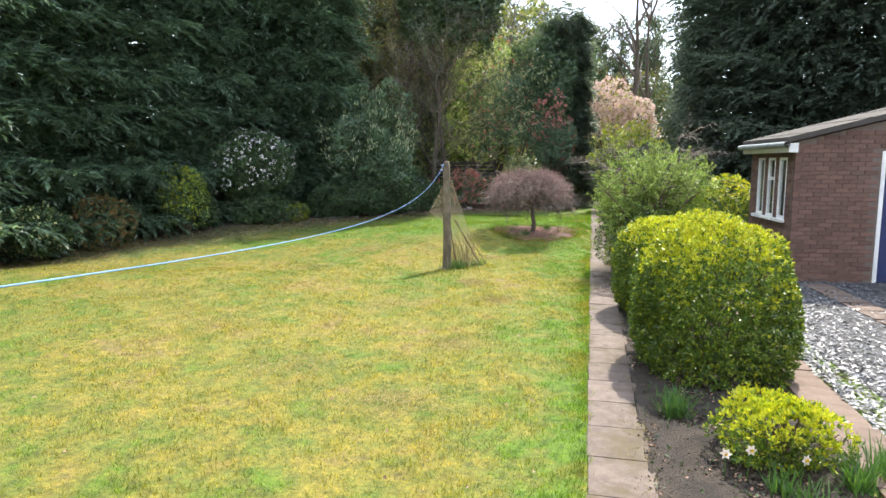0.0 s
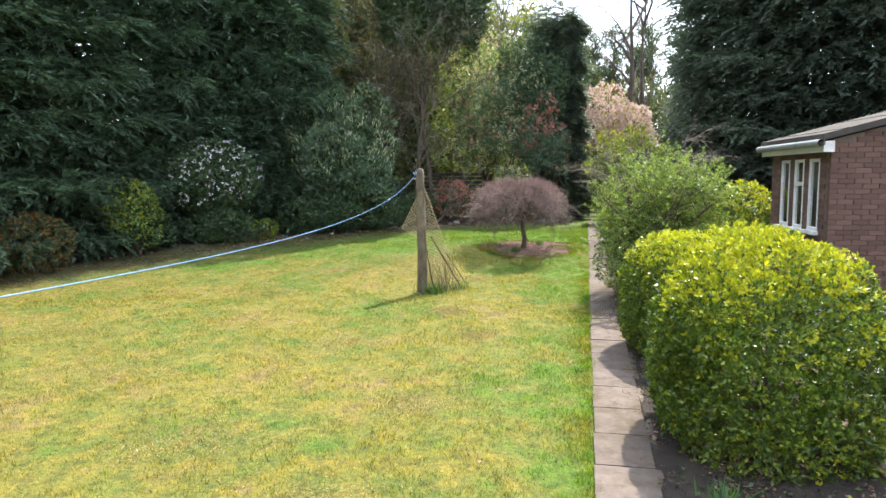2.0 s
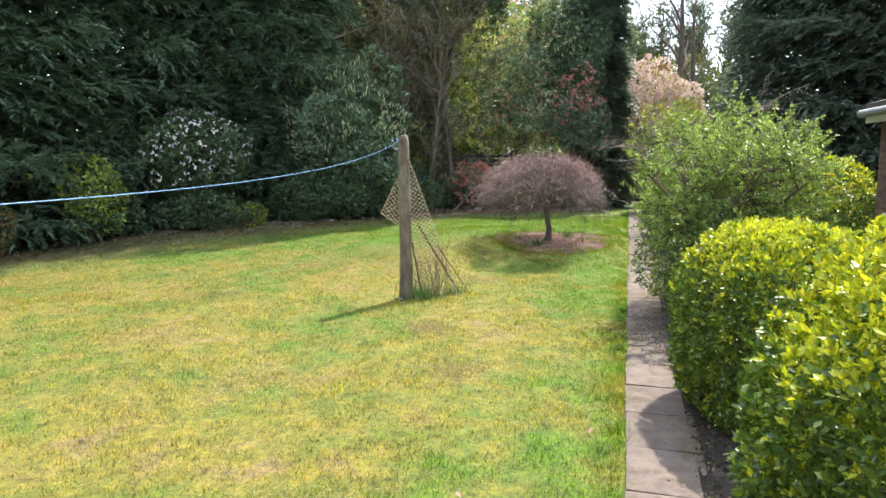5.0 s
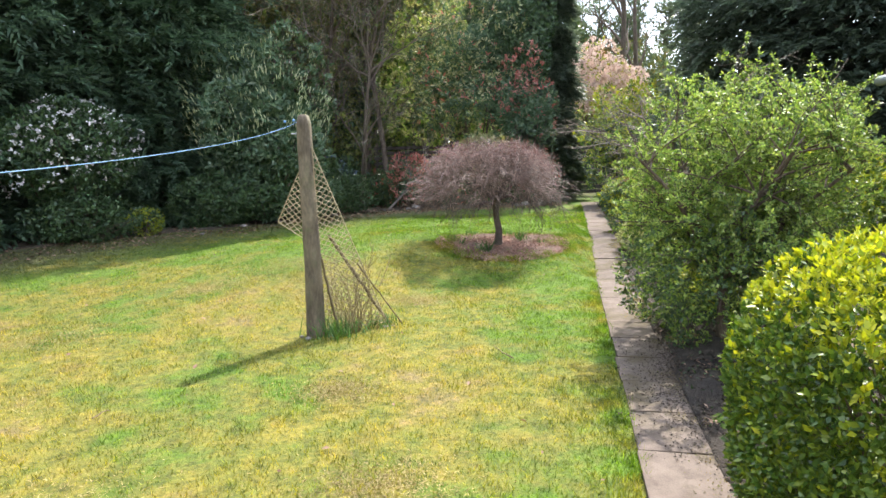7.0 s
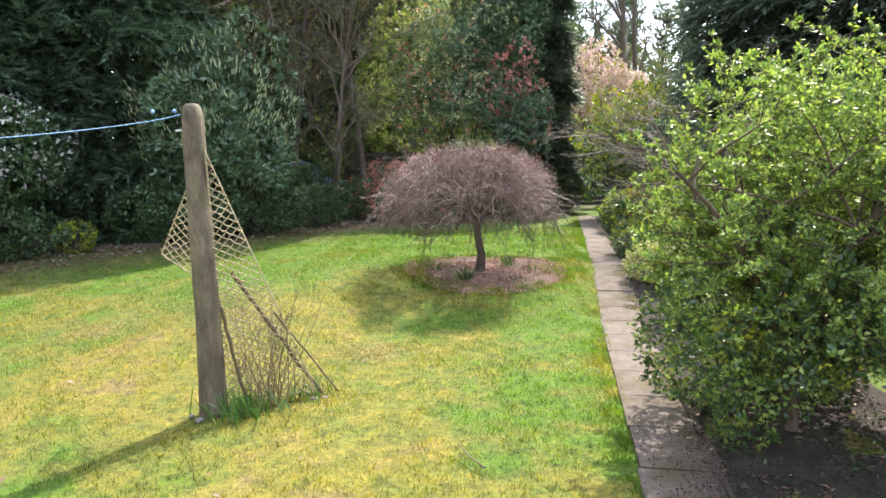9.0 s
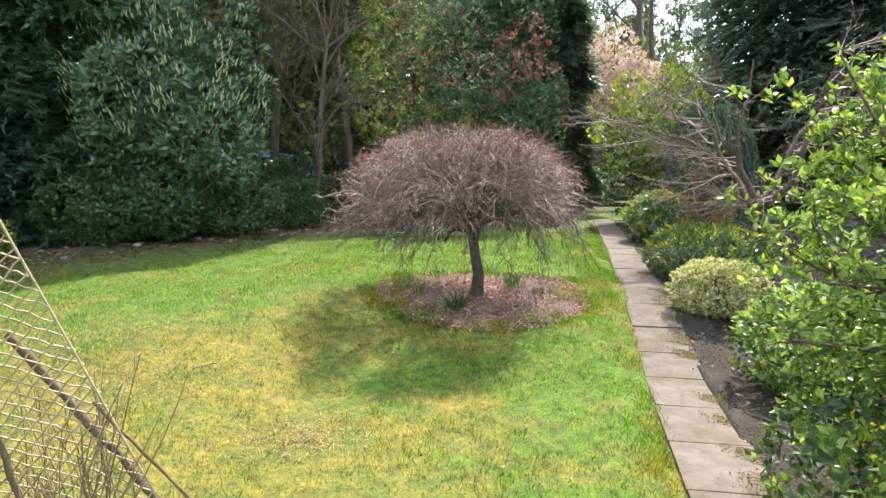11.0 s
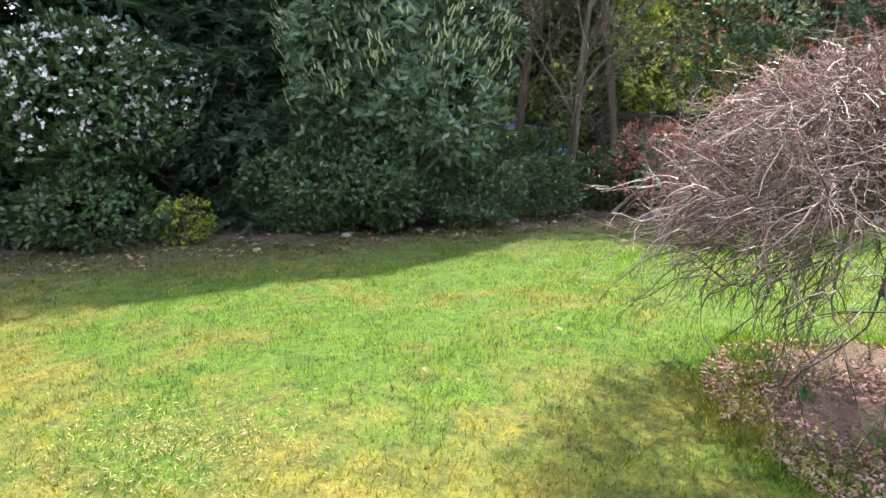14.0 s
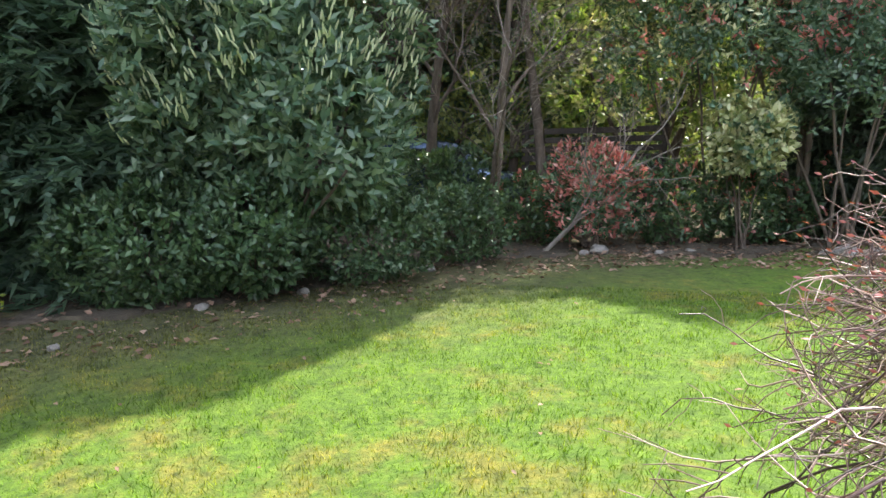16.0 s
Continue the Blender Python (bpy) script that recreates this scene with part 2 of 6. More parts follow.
stained(M_SLAB, (0.080, 0.062, 0.028), 2.3, 0.48, 0.64, 0.8)
stained(M_SLAB, (0.07, 0.052, 0.04), 9.0, 0.54, 0.68, 0.6)
stained(M_BRICK, (0.20, 0.165, 0.13), 2.0, 0.55, 0.75, 0.35)
stained(M_POST, (0.11, 0.12, 0.06), 6.0, 0.52, 0.66, 0.6)
stained(M_LIMB, (0.10, 0.115, 0.065), 7.0, 0.56, 0.68, 0.4)
stained(M_FELT, (0.035, 0.032, 0.026), 1.5, 0.45, 0.65, 0.6)
M_GLASS, nt_, b_, o_ = nodes_of("window_glass")
b_.inputs["Base Color"].default_value = (0.9, 0.95, 0.95, 1)
b_.inputs["Roughness"].default_value = 0.03
b_.inputs["Transmission Weight"].default_value = 1.0
b_.inputs["IOR"].default_value = 1.45

M_TWIG = leaf_mat("pink_twig", [(0.040, 0.026, 0.022), (0.11, 0.069, 0.060), (0.24, 0.150, 0.132), (0.54, 0.41, 0.37)], 0.0, 0.4)
M_TIP = leaf_mat("red_bud", [(0.24, 0.07, 0.07), (0.36, 0.12, 0.11)], 0.2, 0.5)
M_DRY = leaf_mat("dry_stem", [(0.16, 0.11, 0.06), (0.34, 0.27, 0.16)], 0.1, 0.8)
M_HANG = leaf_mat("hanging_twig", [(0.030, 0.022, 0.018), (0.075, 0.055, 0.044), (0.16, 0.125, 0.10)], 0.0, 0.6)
M_GREYTWIG = leaf_mat("grey_twig", [(0.13, 0.105, 0.085), (0.30, 0.25, 0.21), (0.42, 0.36, 0.30)], 0.0, 0.8)
M_BROWNTWIG = leaf_mat("brown_twig", [(0.075, 0.054, 0.04), (0.165, 0.125, 0.095), (0.30, 0.25, 0.21)], 0.0, 0.6)
# blue is raised in the hedge colour to stand in for veiling glare
M_CONIFER = leaf_mat("conifer_spray", [(0.075, 0.13, 0.092), (0.115, 0.185, 0.125), (0.165, 0.245, 0.155)], 0.56, 0.36, (1.1, 1.15, 0.8))
M_DARKCON = leaf_mat("dark_conifer_spray", [(0.078, 0.11, 0.084), (0.112, 0.152, 0.108), (0.16, 0.205, 0.15)], 0.56, 0.4, (1.1, 1.1, 0.85))
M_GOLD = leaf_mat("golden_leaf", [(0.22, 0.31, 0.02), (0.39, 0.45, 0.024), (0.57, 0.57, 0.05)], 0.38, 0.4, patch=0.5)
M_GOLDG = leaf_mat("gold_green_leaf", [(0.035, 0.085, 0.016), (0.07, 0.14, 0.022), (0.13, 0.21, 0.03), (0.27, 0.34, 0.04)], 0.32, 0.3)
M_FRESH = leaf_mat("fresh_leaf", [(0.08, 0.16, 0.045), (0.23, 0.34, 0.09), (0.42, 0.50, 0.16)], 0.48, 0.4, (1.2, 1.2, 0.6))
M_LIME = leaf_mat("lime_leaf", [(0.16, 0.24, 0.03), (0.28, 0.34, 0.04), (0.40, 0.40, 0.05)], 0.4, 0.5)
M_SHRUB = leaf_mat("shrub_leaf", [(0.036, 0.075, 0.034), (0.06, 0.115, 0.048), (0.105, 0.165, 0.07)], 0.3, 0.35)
M_LAUREL = leaf_mat("laurel_leaf", [(0.075, 0.14, 0.092), (0.13, 0.205, 0.13), (0.22, 0.30, 0.20)], 0.38, 0.22)
M_SPIKE = leaf_mat("laurel_flower", [(0.36, 0.42, 0.24), (0.56, 0.60, 0.40)], 0.3, 0.6)
M_PETAL = leaf_mat("white_petal", [(0.55, 0.50, 0.52), (0.78, 0.75, 0.75)], 0.3, 0.5, (1, 1, 1), 0.2)
M_PINK = leaf_mat("pink_blossom", [(0.52, 0.39, 0.34), (0.66, 0.52, 0.45), (0.76, 0.66, 0.58)], 0.35, 0.6, (1, 0.9, 0.85), 0.3)
M_RED = leaf_mat("red_shoot", [(0.42, 0.13, 0.105), (0.58, 0.24, 0.20), (0.70, 0.42, 0.36)], 0.45, 0.4, (1.2, 0.8, 0.6))
M_RUST = leaf_mat("rusty_leaf", [(0.16, 0.085, 0.03), (0.26, 0.15, 0.05), (0.13, 0.12, 0.04)], 0.3, 0.6)
M_UNDER = leaf_mat("undergrowth_leaf", [(0.12, 0.17, 0.05), (0.24, 0.29, 0.09), (0.38, 0.40, 0.17)], 0.45, 0.5, (1.15, 1.15, 0.65))
M_CREAM = leaf_mat("variegated_leaf", [(0.17, 0.23, 0.08), (0.42, 0.44, 0.22), (0.62, 0.60, 0.38)], 0.3, 0.45)
M_BLUEC = leaf_mat("weeping_cypress_spray", [(0.05, 0.085, 0.055), (0.085, 0.125, 0.08), (0.13, 0.165, 0.10)], 0.25, 0.6)
# pale bluish green: the far pines' distance haze is put into this colour
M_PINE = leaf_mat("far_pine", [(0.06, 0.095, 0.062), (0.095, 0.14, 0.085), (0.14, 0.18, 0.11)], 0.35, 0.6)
M_WOOD = leaf_mat("far_wood", [(0.06, 0.10, 0.03), (0.14, 0.16, 0.06), (0.22, 0.19, 0.11)], 0.35, 0.7)
M_LITTER = leaf_mat("fallen_leaf", [(0.13, 0.07, 0.045), (0.23, 0.135, 0.09), (0.34, 0.23, 0.17)], 0.1, 0.7)
M_MULCH = leaf_mat("bark_mulch", [(0.21, 0.105, 0.078), (0.40, 0.225, 0.175), (0.58, 0.41, 0.345)], 0.0, 0.85)
M_STRAP = leaf_mat("strap_leaf", [(0.04, 0.11, 0.03), (0.07, 0.17, 0.04), (0.11, 0.22, 0.055)], 0.35, 0.4)
M_YPETAL = leaf_mat("yellow_cup", [(0.75, 0.5, 0.05), (0.8, 0.6, 0.1)], 0.3, 0.5)


# ---- mesh helpers ----
def link(name, me, material, parent=None, label=""):
    ob = new(name, me)
    if material is not None and not me.materials:
        me.materials.append(material)
    if parent is not None:
        ob.parent = parent
    return tagged(ob, label)


def part(name, bm, material, parent=None, label="", smooth=False):
    me = bpy.data.meshes.new(name)
    bm.to_mesh(me)
    bm.free()
    if smooth:
        me.polygons.foreach_set("use_smooth", [True] * len(me.polygons))
    return link(name, me, material, parent, label)


def raw(name, V, F, material, parent=None, label="", smooth=False):
    """A mesh object from arrays: V (n, 3), F (m, 3 or 4)."""
    V, F = np.asarray(V, np.float32).reshape(-1, 3), np.asarray(F, np.int32)
    me = bpy.data.meshes.new(name)
    me.vertices.add(len(V))
    me.vertices.foreach_set("co", V.ravel())
    me.loops.add(F.size)
    me.loops.foreach_set("vertex_index", F.ravel())
    me.polygons.add(len(F))
    me.polygons.foreach_set("loop_start", np.arange(0, F.size, F.shape[1], dtype=np.int32))
    if smooth:
        me.polygons.foreach_set("use_smooth", np.ones(len(F), bool))
    me.update(calc_edges=True)
    return link(name, me, material, parent, label)


def thing(name, at, label, category, group="", turn=0.0, kind=""):
    ob = new(name)
    ob.matrix_basis = pose(at[0], at[1], at[2], 0, 0, turn)
    ob.empty_display_size = 0.2
    return tagged(ob, label, category, group, kind)


def unit(v):
    return v / np.maximum(np.linalg.norm(v, axis=-1, keepdims=True), 1e-9)


def rand_dirs(rng, n):
    return unit(rng.normal(size=(n, 3)))


def ss(a, b, v):
    t = np.clip((v - a) / (b - a), 0, 1)
    return t * t * (3 - 2 * t)


def gz(x, y):
    """Height of the ground."""
    x, y = np.asarray(x, float), np.asarray(y, float)
    z = -0.30 + 0.40 * ss(2.0, -3.0, y) + 0.05 * ss(5, 11.5, y)
    bank = ss(-0.3, 1.2, x)
    z = z + (1 - bank) * (0.27 * ss(11.0, 16.0, y) + 0.05 * ss(16, 21, y)) + bank * (0.36 * ss(13.3, 16.4, y) - 0.04 * ss(17, 21, y))
    z = z - 0.17 * ss(-0.5, -4.0, x) * ss(18.5, 15.0, y) * ss(10.5, 13, y)
    z = z + 0.13 * np.exp(-((x - 0.35) / 1.15) ** 2 - ((y - 15.6) / 1.9) ** 2)
    z = z - 0.10 * ss(-0.35, -0.02, x - path_x(y)) * ss(20.5, 16.0, y) * ss(13.3, 15, y)
    return z


def g(x, y):
    return float(gz(x, y))


def path_x(y):
    """Left edge of the paving."""
    return 0.636 + 0.204 * y


def box(bm, x0, x1, y0, y1, z0, z1, bev=0.0):
    r = bmesh.ops.create_cube(bm, size=1.0)
    vs = r["verts"]
    bmesh.ops.scale(bm, vec=(x1 - x0, y1 - y0, z1 - z0), verts=vs)
    bmesh.ops.translate(bm, vec=((x0 + x1) / 2, (y0 + y1) / 2, (z0 + z1) / 2), verts=vs)
    if bev:
        es = list({e for v in vs for e in v.link_edges})
        bmesh.ops.bevel(bm, geom=es, offset=bev, segments=1, profile=0.5, affect="EDGES")


def boxed(*dims, bev=0.0):
    bm = bmesh.new()
    box(bm, *dims, bev=bev)
    return bm


def leaf_arrays(P, D, N, L, W, cup=0.15):
    """Folded lozenge leaves: base P, axis D, face N, length L, width W."""
    n = len(P)
    L, W = np.broadcast_to(L, n)[:, None], np.broadcast_to(W, n)[:, None]
    S = unit(np.cross(D, N))
    N = np.cross(S, D)
    mid = P + D * L * 0.45 + N * W * cup
    V = np.stack([P, mid + S * W / 2, P + D * L, mid - S * W / 2], 1).reshape(-1, 3)
    i = (np.arange(n) * 4)[:, None]
    F = np.concatenate([i + [0, 1, 2], i + [0, 2, 3]], 1).reshape(-1, 3)
    return V, F


def leaf_part(name, P, D, N, L, W, material, parent, label="", cup=0.15):
    V, F = leaf_arrays(P, D, N, L, W, cup)
    return raw(name, V, F, material, parent, label)


def tubes(name, P, R, material, parent, label="", sides=5, smooth=True):
    """Many tapered tubes in one mesh: P (m, k, 3), R (m, k)."""
    m, k, _ = P.shape
    T = unit(np.gradient(P, axis=1))
    ref = np.where(np.abs(T[:, :1, 2:3]) > 0.8, np.array([1.0, 0.1, 0]), np.array([0, 0.1, 1.0]))
    A = unit(np.cross(T, np.broadcast_to(ref, T.shape)))
    B = np.cross(T, A)
    a = np.arange(sides) * 2 * math.pi / sides
    V = P[:, :, None] + R[:, :, None, None] * (A[:, :, None] * np.cos(a)[:, None] + B[:, :, None] * np.sin(a)[:, None])
    idx = np.arange(m * k * sides).reshape(m, k, sides)
    nx = np.roll(idx, -1, axis=2)
    F = np.stack([idx[:, :-1], nx[:, :-1], nx[:, 1:], idx[:, 1:]], -1).reshape(-1, 4)
    ob = raw(name, V.reshape(-1, 3), F, material, parent, label, smooth)
    return tagged(ob, kind="stuff" if m > 1 else "")


def each_tube(name, P, R, material, parent, label="", sides=6):
    """The same, each tube a part of its own."""
    for p, r in zip(P, R):
        tubes(name, p[None], r[None], material, parent, label, sides)


def grow(rng, starts, dirs, lengths, k=6, droop=0.0, wig=0.15):
    """Paths of k points that set out from starts along dirs, bending down by droop and wandering by wig."""
    p, d = np.array(starts, float), unit(np.array(dirs, float))
    step = (np.broadcast_to(lengths, len(p)) / (k - 1))[:, None]
    dr = np.broadcast_to(droop, len(p))
    out = [p.copy()]
    for _ in range(k - 1):
        d = d + rng.normal(size=d.shape) * wig
        d[:, 2] -= dr
        d = unit(d)
        p = p + d * step
        out.append(p.copy())
    return np.stack(out, 1)


def spawn(rng, P, n, lo=0.25, hi=1.0, spread=0.7, up=0.0):
    """n starts and directions along the paths P."""
    m, k, _ = P.shape
    i, t = rng.integers(0, m, n), rng.uniform(lo, hi, n) * (k - 1)
    j = np.minimum(t.astype(int), k - 2)
    f = (t - j)[:, None]
    s = P[i, j] * (1 - f) + P[i, j + 1] * f
    d = unit(unit(P[i, j + 1] - P[i, j]) + rand_dirs(rng, n) * spread + np.array([0, 0, up]))
    return s, d


def taper(rng, m, k, r0, r1):
    return np.broadcast_to(np.linspace(1, 0, k), (m, k)) * (np.broadcast_to(r0, m)[:, None] - r1) + r1


def lumps(d, rng, amp, freq=3.0):
    out = np.zeros(len(d))
    for i in range(7):
        k = rng.normal(size=3) * freq * (0.7 + 0.25 * i)
        out += np.sin(d @ k + rng.uniform(0, 6.28)) / (1 + 0.3 * i)
    return 1 + amp * out / 2.5


def shell(rng, n, rx, ry, rz, p=2.0, amp=0.08, low=-0.9, deep=0.25, freq=3.0, dense=None):
    """Points in the outer layer of a lumpy rounded body about the origin, and their outward ways."""
    d = rand_dirs(rng, n * 2)
    d = d[d[:, 2] > low][:n]
    q = np.abs(d) / np.array([rx, ry, rz])
    r = (q ** p).sum(1) ** (-1 / p) * lumps(d, rng, amp, freq)
    f = 1 - np.abs(rng.normal(size=len(d))) * 0.045
    inner = rng.random(len(d)) < deep
    f[inner] = rng.uniform(0.55, 0.95, inner.sum())
    pts = d * (r * f)[:, None]
    nor = unit(d * (q ** (p - 1)) / np.array([rx, ry, rz]) * 1.0 + 0.0)
    return pts, nor


def rosettes(rng, P, N, per, L, W, up=0.25, open_=0.9):
    """Leaves in tufts of per at the points P."""
    n = len(P)
    P = np.repeat(P, per, 0)
    N = np.repeat(N, per, 0)
    D = unit(N * 0.55 + rand_dirs(rng, n * per) * open_ + np.array([0, 0, up]))
    F = unit(N + rand_dirs(rng, n * per) * 0.8 + np.array([0, 0, 0.5]))
    P = P + rng.normal(size=P.shape) * L * 0.25
    s = rng.uniform(0.65, 1.25, n * per)
    return P, D, F, L * s, W * s


def shrub(name, at, label, rx, ry, h, n, per, L, W, mats, seed, p=2.0, amp=0.08, category="shrub", group="", lift=0.0, deep=0.25,
          low=-0.85, stems=14, stem_r=0.014, bark=None, freq=3.0, up=0.25, steep=1.5, line=0.0):
    """A shrub: stems from one base and a crown of leaf tufts. mats: (part name, material, share at the foot, share at the top)."""
    rng = np.random.default_rng(seed)
    t = thing(name, (at[0], at[1], g(*at)), label, category, group)
    mid = lift + (h - lift) * 0.5
    P, N = shell(rng, n, rx, ry, (h - lift) * 0.5, p, amp, low, deep, freq)
    P[:, 2] += mid
    keep = P[:, 2] > 0.02
    P, N = P[keep], N[keep]
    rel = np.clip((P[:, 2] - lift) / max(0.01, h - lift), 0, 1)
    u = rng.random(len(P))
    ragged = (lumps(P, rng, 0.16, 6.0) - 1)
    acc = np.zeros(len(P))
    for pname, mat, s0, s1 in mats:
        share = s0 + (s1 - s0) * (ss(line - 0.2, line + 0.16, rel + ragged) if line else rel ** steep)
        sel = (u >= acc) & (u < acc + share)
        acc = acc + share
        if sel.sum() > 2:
            leaf_part(pname, *rosettes(rng, P[sel], N[sel], per, L, W, up), mat, t)
    if stems:
        i = rng.choice(len(P), stems)
        a = np.stack([rng.normal(size=stems) * rx * 0.12, rng.normal(size=stems) * ry * 0.12, np.full(stems, -0.03)], 1)
        w = np.linspace(0, 1, 6)[None, :, None]
        e = P[i] * 0.92
        Q = a[:, None] * (1 - w) + e[:, None] * w
        Q[:, 1:-1] += rng.normal(size=(stems, 4, 3)) * 0.02
        tubes("stem", Q, taper(rng, stems, 6, stem_r, stem_r * 0.3), bark or M_BARK, t)
    return t


def spray_arrays(rng, P, D, length, per=14, leaf=0.19, w=0.036):
    """Flat drooping conifer fans: narrow leaflets on both sides of a bending axis."""
    n = len(P)
    length = np.broadcast_to(length, n)
    S = unit(np.cross(D, np.array([0, 0, 1.0]) + rand_dirs(rng, n) * 0.4))
    f = np.linspace(0.0, 1.0, per)
    sg = np.where(np.arange(per) % 2, 1.0, -1.0)
    base = P[:, None] + D[:, None] * (length[:, None] * f)[..., None]
    base[..., 2] -= (length[:, None] * f ** 2) * 0.32
    ax = unit(D[:, None] * 0.8 + S[:, None] * (sg * (1.0 - 0.7 * f))[None, :, None] + np.array([0, 0, -0.3]) + rng.normal(size=(n, per, 3)) * 0.18)
    ll = (leaf * (1.15 - 0.35 * f)[None] * rng.uniform(0.7, 1.3, (n, per)) * (length / length.mean())[:, None])[..., None]
    side = unit(np.cross(ax, np.array([0, 0, 1.0]) + rng.normal(size=(n, per, 3)) * 0.5)) * w * 0.5
    V = np.stack([base - side, base + side, base + ax * ll], 2).reshape(-1, 3)
    return V, np.arange(len(V)).reshape(-1, 3)


def conifer(name, at, label, h, r, n, seed, mat, group="", skirt=0.0, size=0.6, cone=0.75, category="conifer", low_share=0.74, low_h=7.5, per=12, leaf=0.21, w=0.042, face=None):
    """A tall hedge conifer: trunk, boughs and overlapping drooping sprays, fullest below."""
    rng = np.random.default_rng(seed)
    t = thing(name, (at[0], at[1], g(*at) - 0.05), label, category, group)
    k = 8
    z = np.linspace(0, h * 0.96, k)
    T = np.stack([np.sin(z * 0.4 + seed) * 0.06, np.cos(z * 0.5) * 0.05, z], 1)[None]
    tubes("trunk", T, np.linspace(0.15, 0.02, k)[None], M_BARK, t, sides=8)
    zz = np.where(rng.random(n) < low_share, rng.uniform(skirt, low_h, n), rng.uniform(low_h, h, n))
    a = rng.uniform(0, 2 * math.pi, n)
    if face is not None:
        a = np.where(rng.random(n) < 0.6, radians(face) + rng.uniform(-1.45, 1.45, n), a)
    # boughs in uneven tiers: sprays gather where the tiers are full
    tier = 0.5 + 0.5 * np.sin(zz * 5.2 + 1.5 * np.sin(a * 3 + seed) + seed)
    R = r * np.clip(1 - (zz / h) ** 1.6 * cone, 0.05, 1) * (0.9 + 0.2 * tier) * (1 + 0.16 * np.sin(a * 4 + zz * 0.9 + seed) + 0.10 * np.sin(zz * 2.3 + a * 2))
    f = np.where(rng.random(n) < 0.28, rng.uniform(0.35, 0.8, n), rng.uniform(0.72, 0.9, n) + 0.18 * tier)
    zz = zz + 0.16 * np.cos(zz * 5.2 + 1.5 * np.sin(a * 3 + seed) + seed)
    P = np.stack([np.cos(a) * R * f, np.sin(a) * R * f, zz], 1)
    D = unit(np.stack([np.cos(a), np.sin(a), rng.uniform(-0.25, 0.35, n)], 1) + rng.normal(size=(n, 3)) * 0.28)
    L = size * rng.uniform(0.6, 1.2, n) * np.where(zz > low_h, 1.5, 1.0)
    raw("foliage", *spray_arrays(rng, P, D, L, per, leaf, w), mat, t)
    # unseen coarse leaves, added inside the crown to block sun and sky
    k = 1000
    zi = rng.uniform(0.8 + skirt, h * 0.94, k)
    ai, fi = rng.uniform(0, 6.28, k), rng.uniform(0.15, 0.62, k)
    Ri = r * np.clip(1 - (zi / h) ** 1.6 * cone, 0.05, 1) * fi
    Di = unit(np.stack([np.cos(ai), np.sin(ai), rng.uniform(-0.6, 0.3, k)], 1) + rng.normal(size=(k, 3)) * 0.3)
    leaf_part("blocker_foliage", np.stack([np.cos(ai) * Ri, np.sin(ai) * Ri, zi], 1), Di, rand_dirs(rng, k), rng.uniform(0.35, 0.6, k), 0.22, mat, t)
    m = 46
    zb = rng.uniform(0.6, h * 0.85, m)
    ab = rng.uniform(0, 6.28, m)
    Q = grow(rng, np.stack([zb * 0, zb * 0, zb], 1), np.stack([np.cos(ab), np.sin(ab), np.full(m, 0.25)], 1), r * 0.8 * np.clip(1 - (zb / h) ** 1.6 * cone, 0.1, 1), 6, 0.04, 0.06)
    tubes("bough", Q, taper(rng, m, 6, 0.035, 0.008), M_BARK, t, sides=4)
    return t


def bare_tree(name, at, label, h, seed, r0=0.12, limbs=9, twigs=220, spread=0.9, lo=0.3, lean=(0, 0), mat=None, tmat=None, category="tree", tw_len=0.9, limb_len=0.4, group="", leaves=None, tr=0.006):
    rng = np.random.default_rng(seed)
    t = thing(name, (at[0], at[1], g(*at) - 0.05), label, category, group)
    T = grow(rng, [(0, 0, 0)], [(lean[0], lean[1], 1)], h, 10, -0.02, 0.045)
    tubes("trunk", T, taper(rng, 1, 10, r0, 0.012), mat or M_BARKG, t, sides=8)
    s, d = spawn(rng, T, limbs, lo, 0.95, spread, 0.15)
    A = grow(rng, s, d, h * limb_len * rng.uniform(0.6, 1.1, limbs), 8, -0.02, 0.14)
    each_tube("limb", A, taper(rng, limbs, 8, r0 * 0.36, 0.007), mat or M_BARKG, t, sides=6)
    s, d = spawn(rng, A, limbs * 5, 0.2, 1.0, 0.8)
    B = grow(rng, s, d, tw_len * 1.3 * rng.uniform(0.5, 1.2, len(s)), 6, 0.0, 0.16)
    tubes("branch", B, taper(rng, len(s), 6, max(0.005, tr * 2), 0.003), tmat or M_GREYTWIG, t, sides=4)
    s, d = spawn(rng, B, twigs, 0.15, 1.0, 0.8)
    C = grow(rng, s, d, tw_len * rng.uniform(0.3, 0.9, twigs), 5, 0.02, 0.18)
    tubes("twig", C, taper(rng, twigs, 5, tr, tr * 0.4), tmat or M_GREYTWIG, t, sides=3)
    if leaves:
        pname, lm, n, per, L, W, sp = leaves
        s, d = spawn(rng, C, n, 0.1, 1.0, 1.2)
        leaf_part(pname, *rosettes(rng, s + rng.normal(size=s.shape) * sp, d, per, L, W), lm, t)
    return t


# ---- ground ----
def axis(lo, hi, step, end):
    far = [hi + 1, hi + 3, hi + 7, hi + 15, hi + 30, hi + 70, hi + 150, end]
    return np.array(sorted([-f + (hi + lo) for f in far] + list(np.arange(lo, hi + 1e-6, step)) + far))


def sheet(name, xs, ys, z, material, label, category="ground", parent=None, kind="structure"):
    X, Y = np.meshgrid(xs, ys, indexing="ij")
    V = np.stack([X, Y, z(X, Y)], -1).reshape(-1, 3)
    i = np.arange(V.shape[0]).reshape(X.shape)
    F = np.stack([i[:-1, :-1], i[1:, :-1], i[1:, 1:], i[:-1, 1:]], -1).reshape(-1, 4)
    ob = raw(name, V, F, material, parent, "", True)
    return tagged(ob, label, category, kind=kind)


